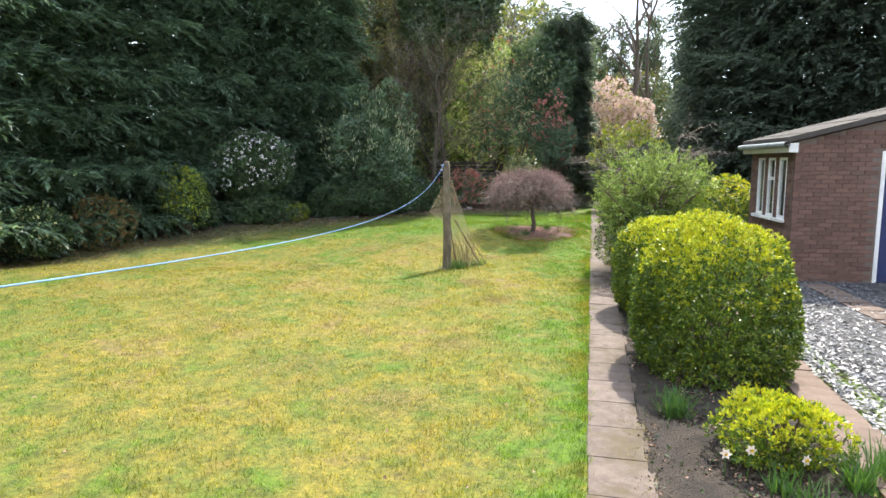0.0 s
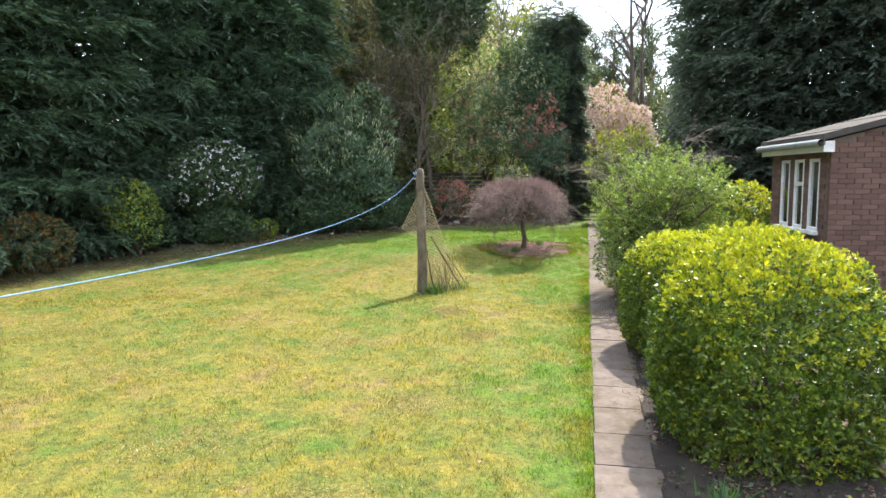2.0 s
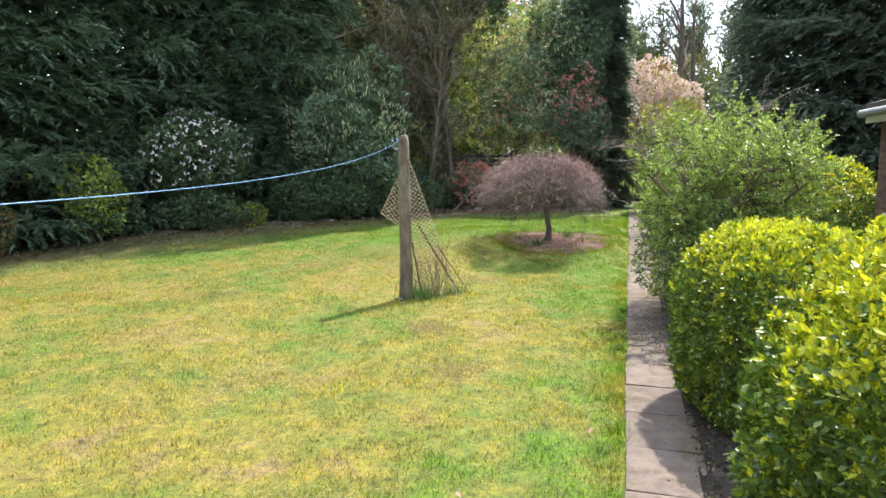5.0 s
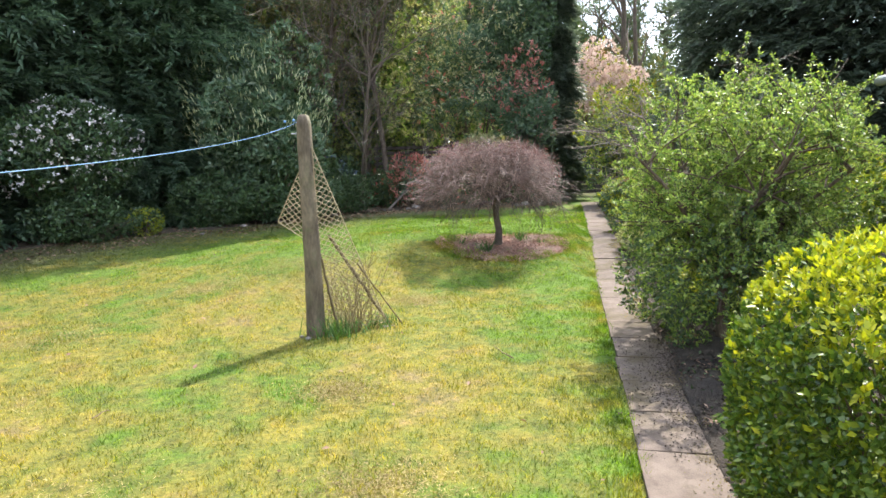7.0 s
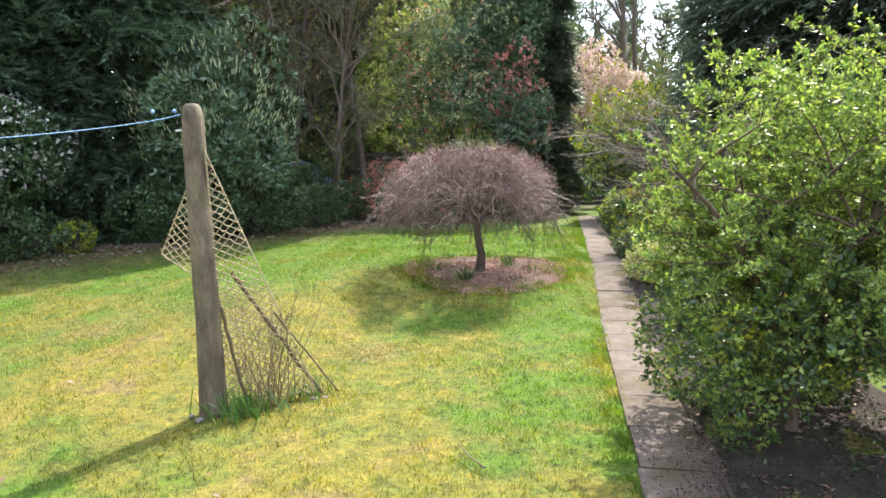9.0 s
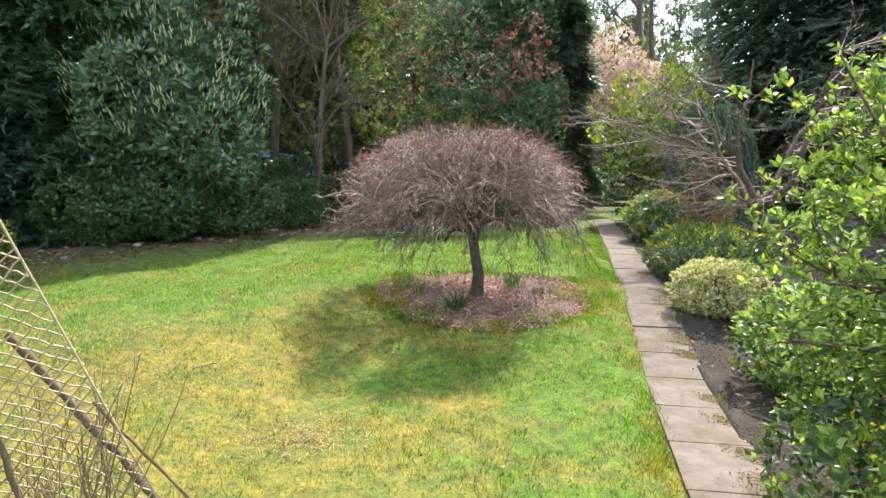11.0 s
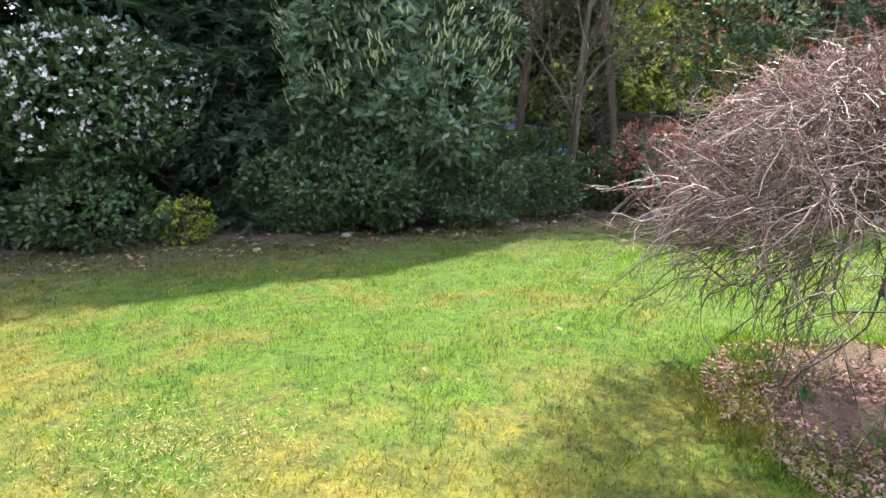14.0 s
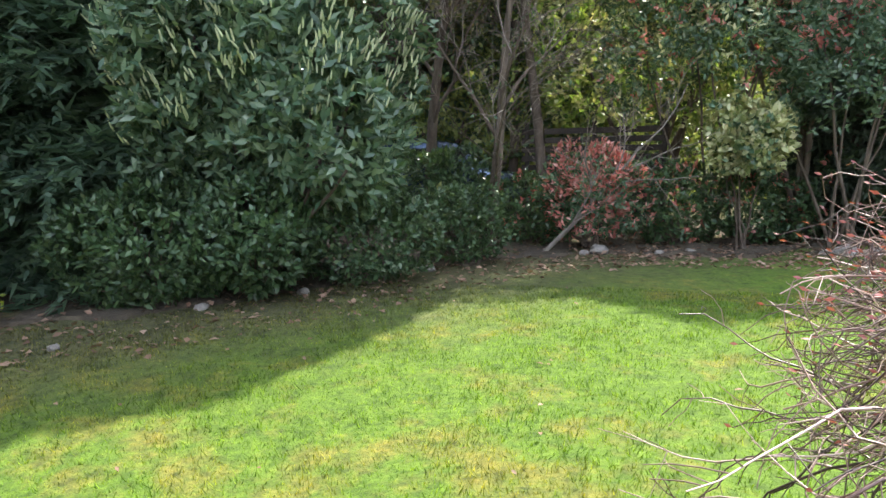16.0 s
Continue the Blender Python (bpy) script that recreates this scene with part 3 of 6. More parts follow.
def soft_noise(x, y, s, amp):
    return amp * (np.sin(x * s + 1.3 * np.sin(y * s * 0.7)) + np.sin(y * s * 1.13 + 1.7 * np.sin(x * s * 0.6 + 2)) * 0.8)


def turf_z(x, y):
    near = ss(3, -2, np.abs(x + 2) - 9) * ss(3, -2, np.abs(y - 10) - 14)
    return gz(x, y) + soft_noise(x, y, 2.1, 0.008) * near


ground = sheet("ground", axis(-13, 11, 0.25, 500), axis(-6, 28, 0.25, 500), turf_z, M_LAWN, "mossy spring lawn with green and straw-yellow patches", "lawn")


def bed(name, us, vs, where, edge, material, label, rise=0.02, rough=0.012, category="flower bed"):
    """A bed of soil laid over the ground: where(u, v) gives x, y; edge(u, v) is 0 at the rim and 1 within."""
    U, W = np.meshgrid(us, vs, indexing="ij")
    X, Y = where(U, W)
    e = edge(U, W)
    rng = np.random.default_rng(len(label))
    Z = gz(X, Y) - 0.03 + (rise + 0.03) * e + soft_noise(X, Y, 7, rough) * e + rng.normal(size=X.shape) * rough * 0.35 * e
    V = np.stack([X, Y, Z], -1).reshape(-1, 3)
    i = np.arange(len(V)).reshape(U.shape)
    F = np.stack([i[:-1, :-1], i[1:, :-1], i[1:, 1:], i[:-1, 1:]], -1).reshape(-1, 4)
    return tagged(raw(name, V, F, material, None, "", True), label, category, kind="structure")


def rect_edge(us, vs, m):
    def f(u, v):
        a = np.minimum(u - us[0], us[-1] - u)
        b = np.minimum(v - vs[0], vs[-1] - v)
        return np.clip(np.minimum(a, b) / m, 0, 1)
    return f


# bed beside the paving: u along y, v across from the paving's right edge
us, vs = np.linspace(-3, 24, 150), np.concatenate([[0.0, 0.006, 0.02], np.linspace(0.05, 0.98, 20), [1.0]])


def bed_wide(y):
    return 1.42 + 3.2 * ss(11.5, 16, y)


def side_xy(u, v):
    return path_x(u) + 0.40 + v * (bed_wide(u) + 0.055), u


bed("flower_bed", us, vs, side_xy, rect_edge(us, vs, 0.006), M_SOIL, "bare brown soil border beside the paving", 0.025, 0.014)

# soil under the hedge: rim line from the near left to the far end
HEDGE = np.array([(-11.5, 4.0), (-10.4, 9.0), (-9.5, 12.4), (-8.1, 15.6), (-5.2, 18.2), (-2.7, 20.0), (-1.1, 22.3), (0.6, 23.3), (2.3, 23.2), (3.9, 23.6), (4.9, 24.3)])


def hedge_rim(u):
    s = np.linspace(0, 1, len(HEDGE))
    return np.interp(u, s, HEDGE[:, 0]), np.interp(u, s, HEDGE[:, 1])


def hedge_xy(u, v):
    x, y = hedge_rim(u)
    wob = 0.12 * np.sin(u * 90) + 0.08 * np.sin(u * 210 + 1)
    nx, ny = -0.72 + 0.6 * ss(0.6, 0.9, u), 0.69
    return x + nx * (v + wob * (v < 1)), y + ny * (v + wob * (v < 1))


us, vs = np.linspace(0, 1, 140), np.concatenate([[0, 0.06, 0.15], np.linspace(0.3, 6.0, 24)])
bed("hedge_bed", us, vs, hedge_xy, rect_edge(us, vs, 0.06), M_DARKSOIL, "dark leaf-strewn soil under the conifer hedge", 0.02, 0.02)

# mulch disc under the weeping tree
TREE = (2.31, 15.58)
us, vs = np.linspace(0, 2 * math.pi, 64), np.linspace(0.02, 1, 14)


def disc_xy(u, v):
    r = v * (1 + 0.07 * np.sin(u * 3 + 1) + 0.06 * np.sin(u * 7) + 0.05 * np.sin(u * 13 + 2))
    return 2.39 + 1.01 * r * np.cos(u), 15.62 + 0.85 * r * np.sin(u)


bed("mulch_bed", us, vs, disc_xy, lambda u, v: np.clip((1.0 - v) / 0.08, 0, 1), M_MULCHBED, "round bed of reddish bark mulch in the lawn", 0.012, 0.012)

# drive of slate chippings
us, vs = np.linspace(-4, 27, 120), np.linspace(0, 1, 20)


def drive_xy(u, v):
    x0 = path_x(u) + 0.455 + bed_wide(u) + 0.40 * ss(12.5, 11.3, u) - 0.02
    return x0 + v * (17 - x0), u


bed("drive", us, vs, drive_xy, rect_edge(us, vs, 0.02), M_SLATEBED, "drive of grey slate chippings", 0.02, 0.006, "drive")


def scatter(name, n, where, material, label, seed, L=0.05, W=0.03, flat=0.25, category="litter", lift=0.012, cup=0.2):
    """Loose flakes lying on the ground."""
    rng = np.random.default_rng(seed)
    x, y = where(rng, n)
    P = np.stack([x, y, gz(x, y) + lift + rng.uniform(0, 0.012, len(x))], 1)
    a = rng.uniform(0, 6.28, len(x))
    D = unit(np.stack([np.cos(a), np.sin(a), rng.normal(size=len(x)) * flat], 1))
    N = unit(np.array([0, 0, 1.0]) + rng.normal(size=P.shape) * flat)
    s = rng.uniform(0.5, 1.4, len(x))
    V, F = leaf_arrays(P, D, N, L * s, W * s, cup)
    return tagged(raw(name, V, F, material), label, category, kind="stuff")


def in_disc(cx, cy, r):
    def f(rng, n):
        a, q = rng.uniform(0, 6.28, n), np.sqrt(rng.random(n)) * r
        return cx + q * np.cos(a), cy + q * 0.86 * np.sin(a)
    return f


def in_hedge(v0, v1):
    def f(rng, n):
        return hedge_xy(rng.uniform(0.1, 1, n), rng.uniform(v0, v1, n))
    return f


def in_side(y0, y1, v0=0.02, v1=0.97):
    def f(rng, n):
        return side_xy(rng.uniform(y0, y1, n), rng.uniform(v0, v1, n))
    return f


def on_lawn(rng, n):
    y = rng.uniform(2, 21, n)
    x = rng.uniform(-6, 1, n) + 0.2 * y
    return x, y


scatter("mulch_chips", 19000, in_disc(2.39, 15.62, 1.06), M_MULCH, "reddish bark chips of the tree bed", 3, 0.028, 0.012, 0.4, "mulch", 0.008)
scatter("leaf_litter", 7000, in_hedge(-1.3, 3.0), M_LITTER, "brown fallen leaves under the hedge", 4, 0.07, 0.045, 0.3)
scatter("border_litter", 8000, in_side(1, 22), M_LITTER, "dry leaves and bits in the border", 5, 0.04, 0.02, 0.3)
scatter("lawn_leaves", 160, on_lawn, M_LITTER, "scattered dry leaves on the lawn", 6, 0.045, 0.026, 0.3, lift=0.03)


def on_drive(rng, n):
    u = rng.uniform(0.0, 10.4, n)
    x0 = path_x(u) + 0.455 + bed_wide(u) + 0.42
    return x0 + rng.random(n) ** 1.8 * (13.0 - x0), u


scatter("slate_chips", 38000, on_drive, M_SLATE, "flat grey slate chippings on the drive", 8, 0.060, 0.024, 0.28, "chippings", 0.022, 0.05)


# ---- grass ----
def grass(name, n, where, hgt, w, label, seed, lean=0.45):
    rng = np.random.default_rng(seed)
    x, y = where(rng, n)
    x, y = x[: n], y[: n]
    P = np.stack([x, y, turf_z(x, y) - 0.004], 1)
    a = rng.uniform(0, 6.28, len(x))
    S = np.stack([np.cos(a), np.sin(a), a * 0], 1)
    clump = 0.8 + soft_noise(x, y, 9.0, 0.16) + soft_noise(x + 3, y, 21.0, 0.14) + soft_noise(x, y - 5, 3.7, 0.12)
    h = hgt * rng.uniform(0.5, 1.3, len(x)) * np.clip(clump, 0.3, 1.7)
    top = P + np.stack([rng.normal(size=len(x)) * lean * h, rng.normal(size=len(x)) * lean * h, h], 1)
    V = np.stack([P - S * w / 2, P + S * w / 2, top], 1).reshape(-1, 3)
    F = np.arange(len(V)).reshape(-1, 3)
    return tagged(raw(name, V, F, M_BLADE), label, "grass", kind="stuff")


def lawn_spots(rng, n):
    y = -2.9 + 24.0 * rng.random(n * 2)
    x = path_x(y) - 0.03 - rng.random(n * 2) ** 1.22 * 13.0
    rim = np.interp(x, HEDGE[:, 0], HEDGE[:, 1])
    ok = (y < rim - 0.1) & (((x - 2.39) / 1.0) ** 2 + ((y - 15.62) / 0.84) ** 2 > 1)
    return x[ok], y[ok]


def edge_spots(rng, n):
    y = rng.uniform(1, 23, n)
    return path_x(y) + 0.025 - np.abs(rng.normal(size=n)) * 0.12, y


def rim_spots(rng, n):
    a = rng.uniform(0, 6.28, n)
    q = 0.97 + rng.normal(size=n) * 0.12
    return 2.39 + 1.0 * q * np.cos(a), 15.62 + 0.84 * q * np.sin(a)


grass("lawn_grass", 520000, lawn_spots, 0.038, 0.0066, "short spring grass and moss of the lawn", 11)
grass("edge_grass", 15000, edge_spots, 0.05, 0.006, "longer grass along the paving", 12)
grass("rim_grass", 17000, rim_spots, 0.055, 0.006, "ragged grass round the mulch bed", 13)



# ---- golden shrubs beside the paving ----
# gold above, green below: the plant's own, with sun and shade painted in too
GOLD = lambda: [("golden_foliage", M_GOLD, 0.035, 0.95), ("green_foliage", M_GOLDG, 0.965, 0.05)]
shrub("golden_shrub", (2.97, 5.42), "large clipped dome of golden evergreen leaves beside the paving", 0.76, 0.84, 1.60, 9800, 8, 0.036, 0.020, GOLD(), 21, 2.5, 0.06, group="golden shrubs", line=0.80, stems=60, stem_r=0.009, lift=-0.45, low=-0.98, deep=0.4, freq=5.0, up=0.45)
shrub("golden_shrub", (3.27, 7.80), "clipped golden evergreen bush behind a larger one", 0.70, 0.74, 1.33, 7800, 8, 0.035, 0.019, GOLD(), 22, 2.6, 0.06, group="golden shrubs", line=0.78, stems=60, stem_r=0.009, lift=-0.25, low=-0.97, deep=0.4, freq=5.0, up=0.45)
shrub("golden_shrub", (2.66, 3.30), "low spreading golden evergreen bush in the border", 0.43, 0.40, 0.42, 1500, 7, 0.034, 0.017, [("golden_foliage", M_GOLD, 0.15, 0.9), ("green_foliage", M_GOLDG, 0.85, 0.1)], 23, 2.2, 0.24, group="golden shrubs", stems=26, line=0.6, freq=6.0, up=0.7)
shrub("golden_shrub", (6.42, 13.75), "loose yellow-green bush beside the brick store", 0.62, 0.7, 1.72, 2000, 6, 0.06, 0.03, [("golden_foliage", M_GOLD, 0.05, 0.7), ("green_foliage", M_GOLDG, 0.95, 0.3)], 24, 2.2, 0.14, line=0.7)


# ---- leafy small tree by the paving ----
def leafy_tree(at, seed):
    rng = np.random.default_rng(seed)
    t = thing("leafy_shrub", (at[0], at[1], g(*at) - 0.03), "bushy small tree with fresh green spring leaves", "shrub")
    T0 = grow(rng, [(0, 0, 0)], [(0.02, 0, 1)], 0.55, 5, 0.0, 0.03)
    tubes("trunk", T0, np.array([[0.065, 0.052, 0.047, 0.044, 0.04]]), M_BARK, t, sides=9)
    m = 7
    a = np.linspace(0, 6.28, m, endpoint=False) + rng.normal(size=m) * 0.2
    s0 = np.repeat(T0[:, -1], m, 0) - [[0, 0, 0.05]]
    T = grow(rng, s0, np.stack([np.cos(a) * 0.62 + 0.08, np.sin(a) * 0.62, np.ones(m)], 1), 1.55, 7, 0.03, 0.09)
    each_tube("limb", T, taper(rng, m, 7, 0.032, 0.010), M_BARK, t, sides=7)

    def inside(Q, r):
        """Keeps what lies in the broad, flat-topped crown."""
        q = np.hypot(Q[..., 0] - 0.17, Q[..., 1])
        lid = 2.48 - 0.34 * (q / 1.3) ** 2.4 + 0.10 * np.sin(Q[..., 0] * 4.1 + 1.0)
        return Q[(q.max(1) < r) & ((Q[..., 2] - lid).max(1) < 0.24 * rng.random(len(Q)) ** 2) & (Q[..., 2].min(1) > 0.30)]

    n = 420
    s, d = spawn(rng, T, n, 0.05, 1.0, 1.3, 0.15)
    B = inside(grow(rng, s, d * [1, 1, 0.7], rng.uniform(0.6, 1.25, n), 8, 0.035, 0.1), 1.14)[:170]
    tubes("branch", B, taper(rng, len(B), 8, 0.010, 0.003), M_BARK, t, sides=4)
    s, d = spawn(rng, B, 2200, 0.2, 1.0, 0.8, 0.12)
    C = inside(grow(rng, s, d, rng.uniform(0.2, 0.5, len(s)), 6, 0.02, 0.12), 1.26)[:1250]
    tubes("twig", C, taper(rng, len(C), 6, 0.0034, 0.0016), M_BARK, t, sides=3)
    s, d = spawn(rng, C, 20000, 0.05, 1.0, 1.0)
    # lower leaves more often use the darker material, shade put into the colour
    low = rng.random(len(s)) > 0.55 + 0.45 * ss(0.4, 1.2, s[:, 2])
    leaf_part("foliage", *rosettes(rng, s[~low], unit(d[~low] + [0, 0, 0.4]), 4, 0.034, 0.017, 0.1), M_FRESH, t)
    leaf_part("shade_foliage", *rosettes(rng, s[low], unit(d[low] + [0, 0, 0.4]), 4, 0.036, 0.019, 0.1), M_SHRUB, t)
    # low suckers round the foot, thickest on the paving side
    P, N = shell(rng, 3600, 0.84, 0.9, 0.62, 2, 0.3, -0.8, 0.4)
    P[:, 2] += 0.60
    P[:, 0] += 0.02
    keep = (P[:, 2] > 0.02) & ~((P[:, 0] > -0.25) & (P[:, 1] < 0.0) & (P[:, 2] < 0.62))
    P, N = P[keep], N[keep]
    # half of the suckers use the darker leaf as painted shade
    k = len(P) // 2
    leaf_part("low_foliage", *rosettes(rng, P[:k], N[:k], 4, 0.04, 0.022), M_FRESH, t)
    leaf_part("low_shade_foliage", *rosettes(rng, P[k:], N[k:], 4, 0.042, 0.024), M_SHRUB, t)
    return t


leafy_tree((3.86, 11.0), 31)


# ---- washing line post with net ----
POST = (0.15, 11.55, g(0.15, 11.55))


def line_post():
    rng = np.random.default_rng(41)
    t = thing("line_post", (POST[0], POST[1], POST[2]), "weathered square timber washing line post standing in the lawn", "post")
    z = np.concatenate([np.linspace(-0.1, 2.0, 24), [2.03, 2.06, 2.085, 2.10]])
    H = np.interp(z, [-0.1, 0.0, 0.6, 2.0], [0.078, 0.076, 0.069, 0.057]) + rng.normal(size=len(z)) * 0.0012
    H[-4:] = [0.055, 0.050, 0.042, 0.030]
    arris = np.array([(1, -0.7), (1, 0.7), (0.7, 1), (-0.7, 1), (-1, 0.7), (-1, -0.7), (-0.7, -1), (0.7, -1)])
    c, sn = math.cos(radians(-14)), math.sin(radians(-14))
    arris = arris @ np.array([(c, sn), (-sn, c)])
    V = np.concatenate([np.stack([arris[:, 0] * h + 0.006 * math.sin(zz * 2.3), arris[:, 1] * h + 0.006 * math.cos(zz * 1.9), np.full(8, zz)], 1) for zz, h in zip(z, H)] + [np.array([[0.0, 0.0, 2.105]])])
    i = np.arange(len(z) * 8).reshape(len(z), 8)
    j = np.roll(i, -1, axis=1)
    F = np.stack([i[:-1], j[:-1], j[1:], i[1:]], -1).reshape(-1, 4)
    cap = np.stack([i[-1], j[-1], np.full(8, len(V) - 1), np.full(8, len(V) - 1)], -1)[:, :3]
    tri = np.concatenate([F[:, [0, 1, 2]], F[:, [0, 2, 3]], cap])
    raw("post", V, tri, M_POST, t)
    bm = bmesh.new()
    bmesh.ops.create_cone(bm, segments=10, radius1=0.007, radius2=0.007, depth=0.11, cap_ends=True, matrix=pose(-0.07, 0, 1.93, 0, 90, 0))
    part("hook", bm, M_STEEL, t, "grey metal line hook")
    return t


line_post()


def net_sheet(a, b, c, cell, name, parent, bulge, seed):
    """Diamond netting in the triangle a b c."""
    rng = np.random.default_rng(seed)
    a, b, c = (np.array(v, float) for v in (a, b, c))
    nrm = unit(np.cross(b - a, c - a))
    down = unit((b + c) / 2 - a)
    across = unit(np.cross(nrm, down))
    pa, pb, pc = (np.array([v @ across, v @ down]) for v in (a - a, b - a, c - a))
    paths = []
    for s in (-1, 1):
        w = np.array([s * 0.77, 0.638])
        q = np.array([w[1], -w[0]])
        lo, hi = min(p @ q for p in (pa, pb, pc)), max(p @ q for p in (pa, pb, pc))
        for o in np.arange(lo + cell * 0.5, hi, cell):
            hits = []
            for p, r in ((pa, pb), (pb, pc), (pc, pa)):
                d0, d1 = p @ q - o, r @ q - o
                if d0 * d1 < 0:
                    hits.append(p + (r - p) * d0 / (d0 - d1))
            if len(hits) == 2 and np.linalg.norm(hits[0] - hits[1]) > cell * 0.5:
                k = 14
                f = np.linspace(0, 1, k)[:, None]
                uv = hits[0] * (1 - f) + hits[1] * f
                uv = uv + q * (np.sin(np.arange(k) * math.pi)[:, None] + rng.normal(size=(k, 1)) * cell * 0.07)
                paths.append(a + uv[:, :1] * across + uv[:, 1:] * down + nrm * (bulge * np.sin(uv[:, 1:] * 3.2 + uv[:, :1] * 4)))
    P = np.array(paths)
    tubes(name, P, np.full(P.shape[:2], 0.0036), M_NET, parent, sides=4)
    k = 14
    f = np.linspace(0, 1, k)[:, None]
    E = np.stack([p * (1 - f) + r * f for p, r in ((a, b), (b, c), (c, a))])
    tubes("border_cord", E, np.full((3, k), 0.005), M_NET, parent, sides=5)


def net_thing():
    z = POST[2]
    t = thing("garden_net", (POST[0], POST[1], z), "tan diamond mesh netting draped from the post to a stake", "net")
    net_sheet((0.06, -0.02, 1.80), (0.07, 0.10, 0.02), (0.66, 0.30, 0.04), 0.044, "net_panel", t, 0.03, 42)
    net_sheet((-0.02, 0.06, 1.72), (-0.34, 0.16, 1.10), (0.02, 0.10, 0.86), 0.044, "net_flap", t, 0.02, 43)
    return t


net_thing()


def stick(name, a, b, r, label):
    """A round cane with knots from a to b."""
    rng = np.random.default_rng(int(r * 9999))
    t = thing(name, a, label, "stake")
    k = 12
    f = np.linspace(0, 1, k)[:, None]
    P = ((np.array(b) - np.array(a)) * f + rng.normal(size=(k, 3)) * 0.004)[None]
    R = (r * (1 + 0.18 * np.sin(np.arange(k) * 2.1)))[None]
    tubes("pole", P, R, M_STAKE, t, sides=8)
    return t


stick("support_stake", (0.86, 11.93, g(0.86, 11.93) - 0.04), (0.30, 11.66, 0.72), 0.016, "dark round stake leaning against the netting")
stick("support_stake", (0.36, 11.68, g(0.36, 11.68) - 0.04), (0.22, 11.60, 0.55), 0.012, "thin dark stake beside the post")
stick("support_stake", (0.99, 11.95, g(0.99, 11.95) - 0.04), (0.55, 11.75, 0.42), 0.007, "thin bent cane at the net's foot")


def dry_plant():
    rng = np.random.default_rng(44)
    x, y = 0.45, 11.72
    t = thing("dry_climber", (x, y, g(x, y)), "bunch of dry brown climber stems inside the net", "plant")
    n = 46
    s = np.stack([rng.normal(size=n) * 0.13, rng.normal(size=n) * 0.06, np.full(n, -0.01)], 1)
    d = np.stack([rng.normal(size=n) * 0.16 - 0.06, rng.normal(size=n) * 0.12, np.ones(n)], 1)
    A = grow(rng, s, d, rng.uniform(0.3, 0.9, n), 7, 0.0, 0.09)
    tubes("stem", A, taper(rng, n, 7, 0.004, 0.002), M_DRY, t, sides=4)
    s, d = spawn(rng, A, 90, 0.3, 1.0, 0.7, 0.2)
    B = grow(rng, s, d, rng.uniform(0.06, 0.2, 90), 4, 0.0, 0.15)
    tubes("twig", B, taper(rng, 90, 4, 0.0022, 0.0012), M_DRY, t, sides=3)


dry_plant()


def tuft(name, x, y, n, h, w, label, seed, mat=None, category="plant", r=0.05, splay=0.5):
    """Arching strap leaves from one crown."""
    rng = np.random.default_rng(seed)
    t = thing(name, (x, y, g(x, y) - 0.005), label, category)
    a = rng.uniform(0, 6.28, n)
    d = np.stack([np.cos(a) * splay, np.sin(a) * splay, np.ones(n)], 1) * rng.uniform(0.6, 1.2, (n, 1)) + rng.normal(size=(n, 3)) * 0.15
    P = grow(rng, np.stack([rng.normal(size=n) * r, rng.normal(size=n) * r, np.zeros(n)], 1), d, h * rng.uniform(0.6, 1.2, n), 5, 0.10, 0.05)
    S = unit(np.stack([-np.sin(a), np.cos(a), a * 0], 1))[:, None] * (w * np.array([0.5, 0.5, 0.42, 0.3, 0.02]))[None, :, None]
    up = np.array([0, 0, w * 0.18])
    V = np.stack([P - S + up, P, P + S + up], 2).reshape(-1, 3)
    i = np.arange(n * 15).reshape(n, 5, 3)
    F = np.concatenate([np.stack([i[:, :-1, j], i[:, :-1, j + 1], i[:, 1:, j + 1], i[:, 1:, j]], -1).reshape(-1, 4) for j in (0, 1)])
    raw("foliage", V, F, mat or M_STRAP, t)
    return t


tuft("grass_tuft", 0.36, 11.55, 150, 0.22, 0.009, "lush green grass tuft at the post's foot", 45, splay=0.45, r=0.12)
tuft("grass_tuft", 0.72, 11.85, 90, 0.16, 0.008, "green grass tuft at the stake's foot", 46, splay=0.5, r=0.12)


def washing_line():
    a, b = np.array([POST[0] - 0.06, POST[1], 1.80]), np.array([-0.73, -2.99, 1.90])
    t = thing("washing_line", a, "pale blue washing line sagging from the post", "washing line")
    k = 60
    f = np.linspace(0, 1, k)[:, None]
    P = (b - a) * f
    P[:, 2] -= (4 * f ** 0.9 * (1 - f ** 0.9))[:, 0] * 0.49
    tubes("line", P[None], np.full((1, k), 0.0023), M_LINE, t, sides=6)
    for i, d in enumerate((0.010, 0.030)):
        bm = bmesh.new()
        bmesh.ops.create_icosphere(bm, subdivisions=1, radius=0.014, matrix=pose(*(P[0] + (b - a) * d - np.array([0, 0, 0.03 * i]))))
        part("knot", bm, M_LINE, t)


washing_line()


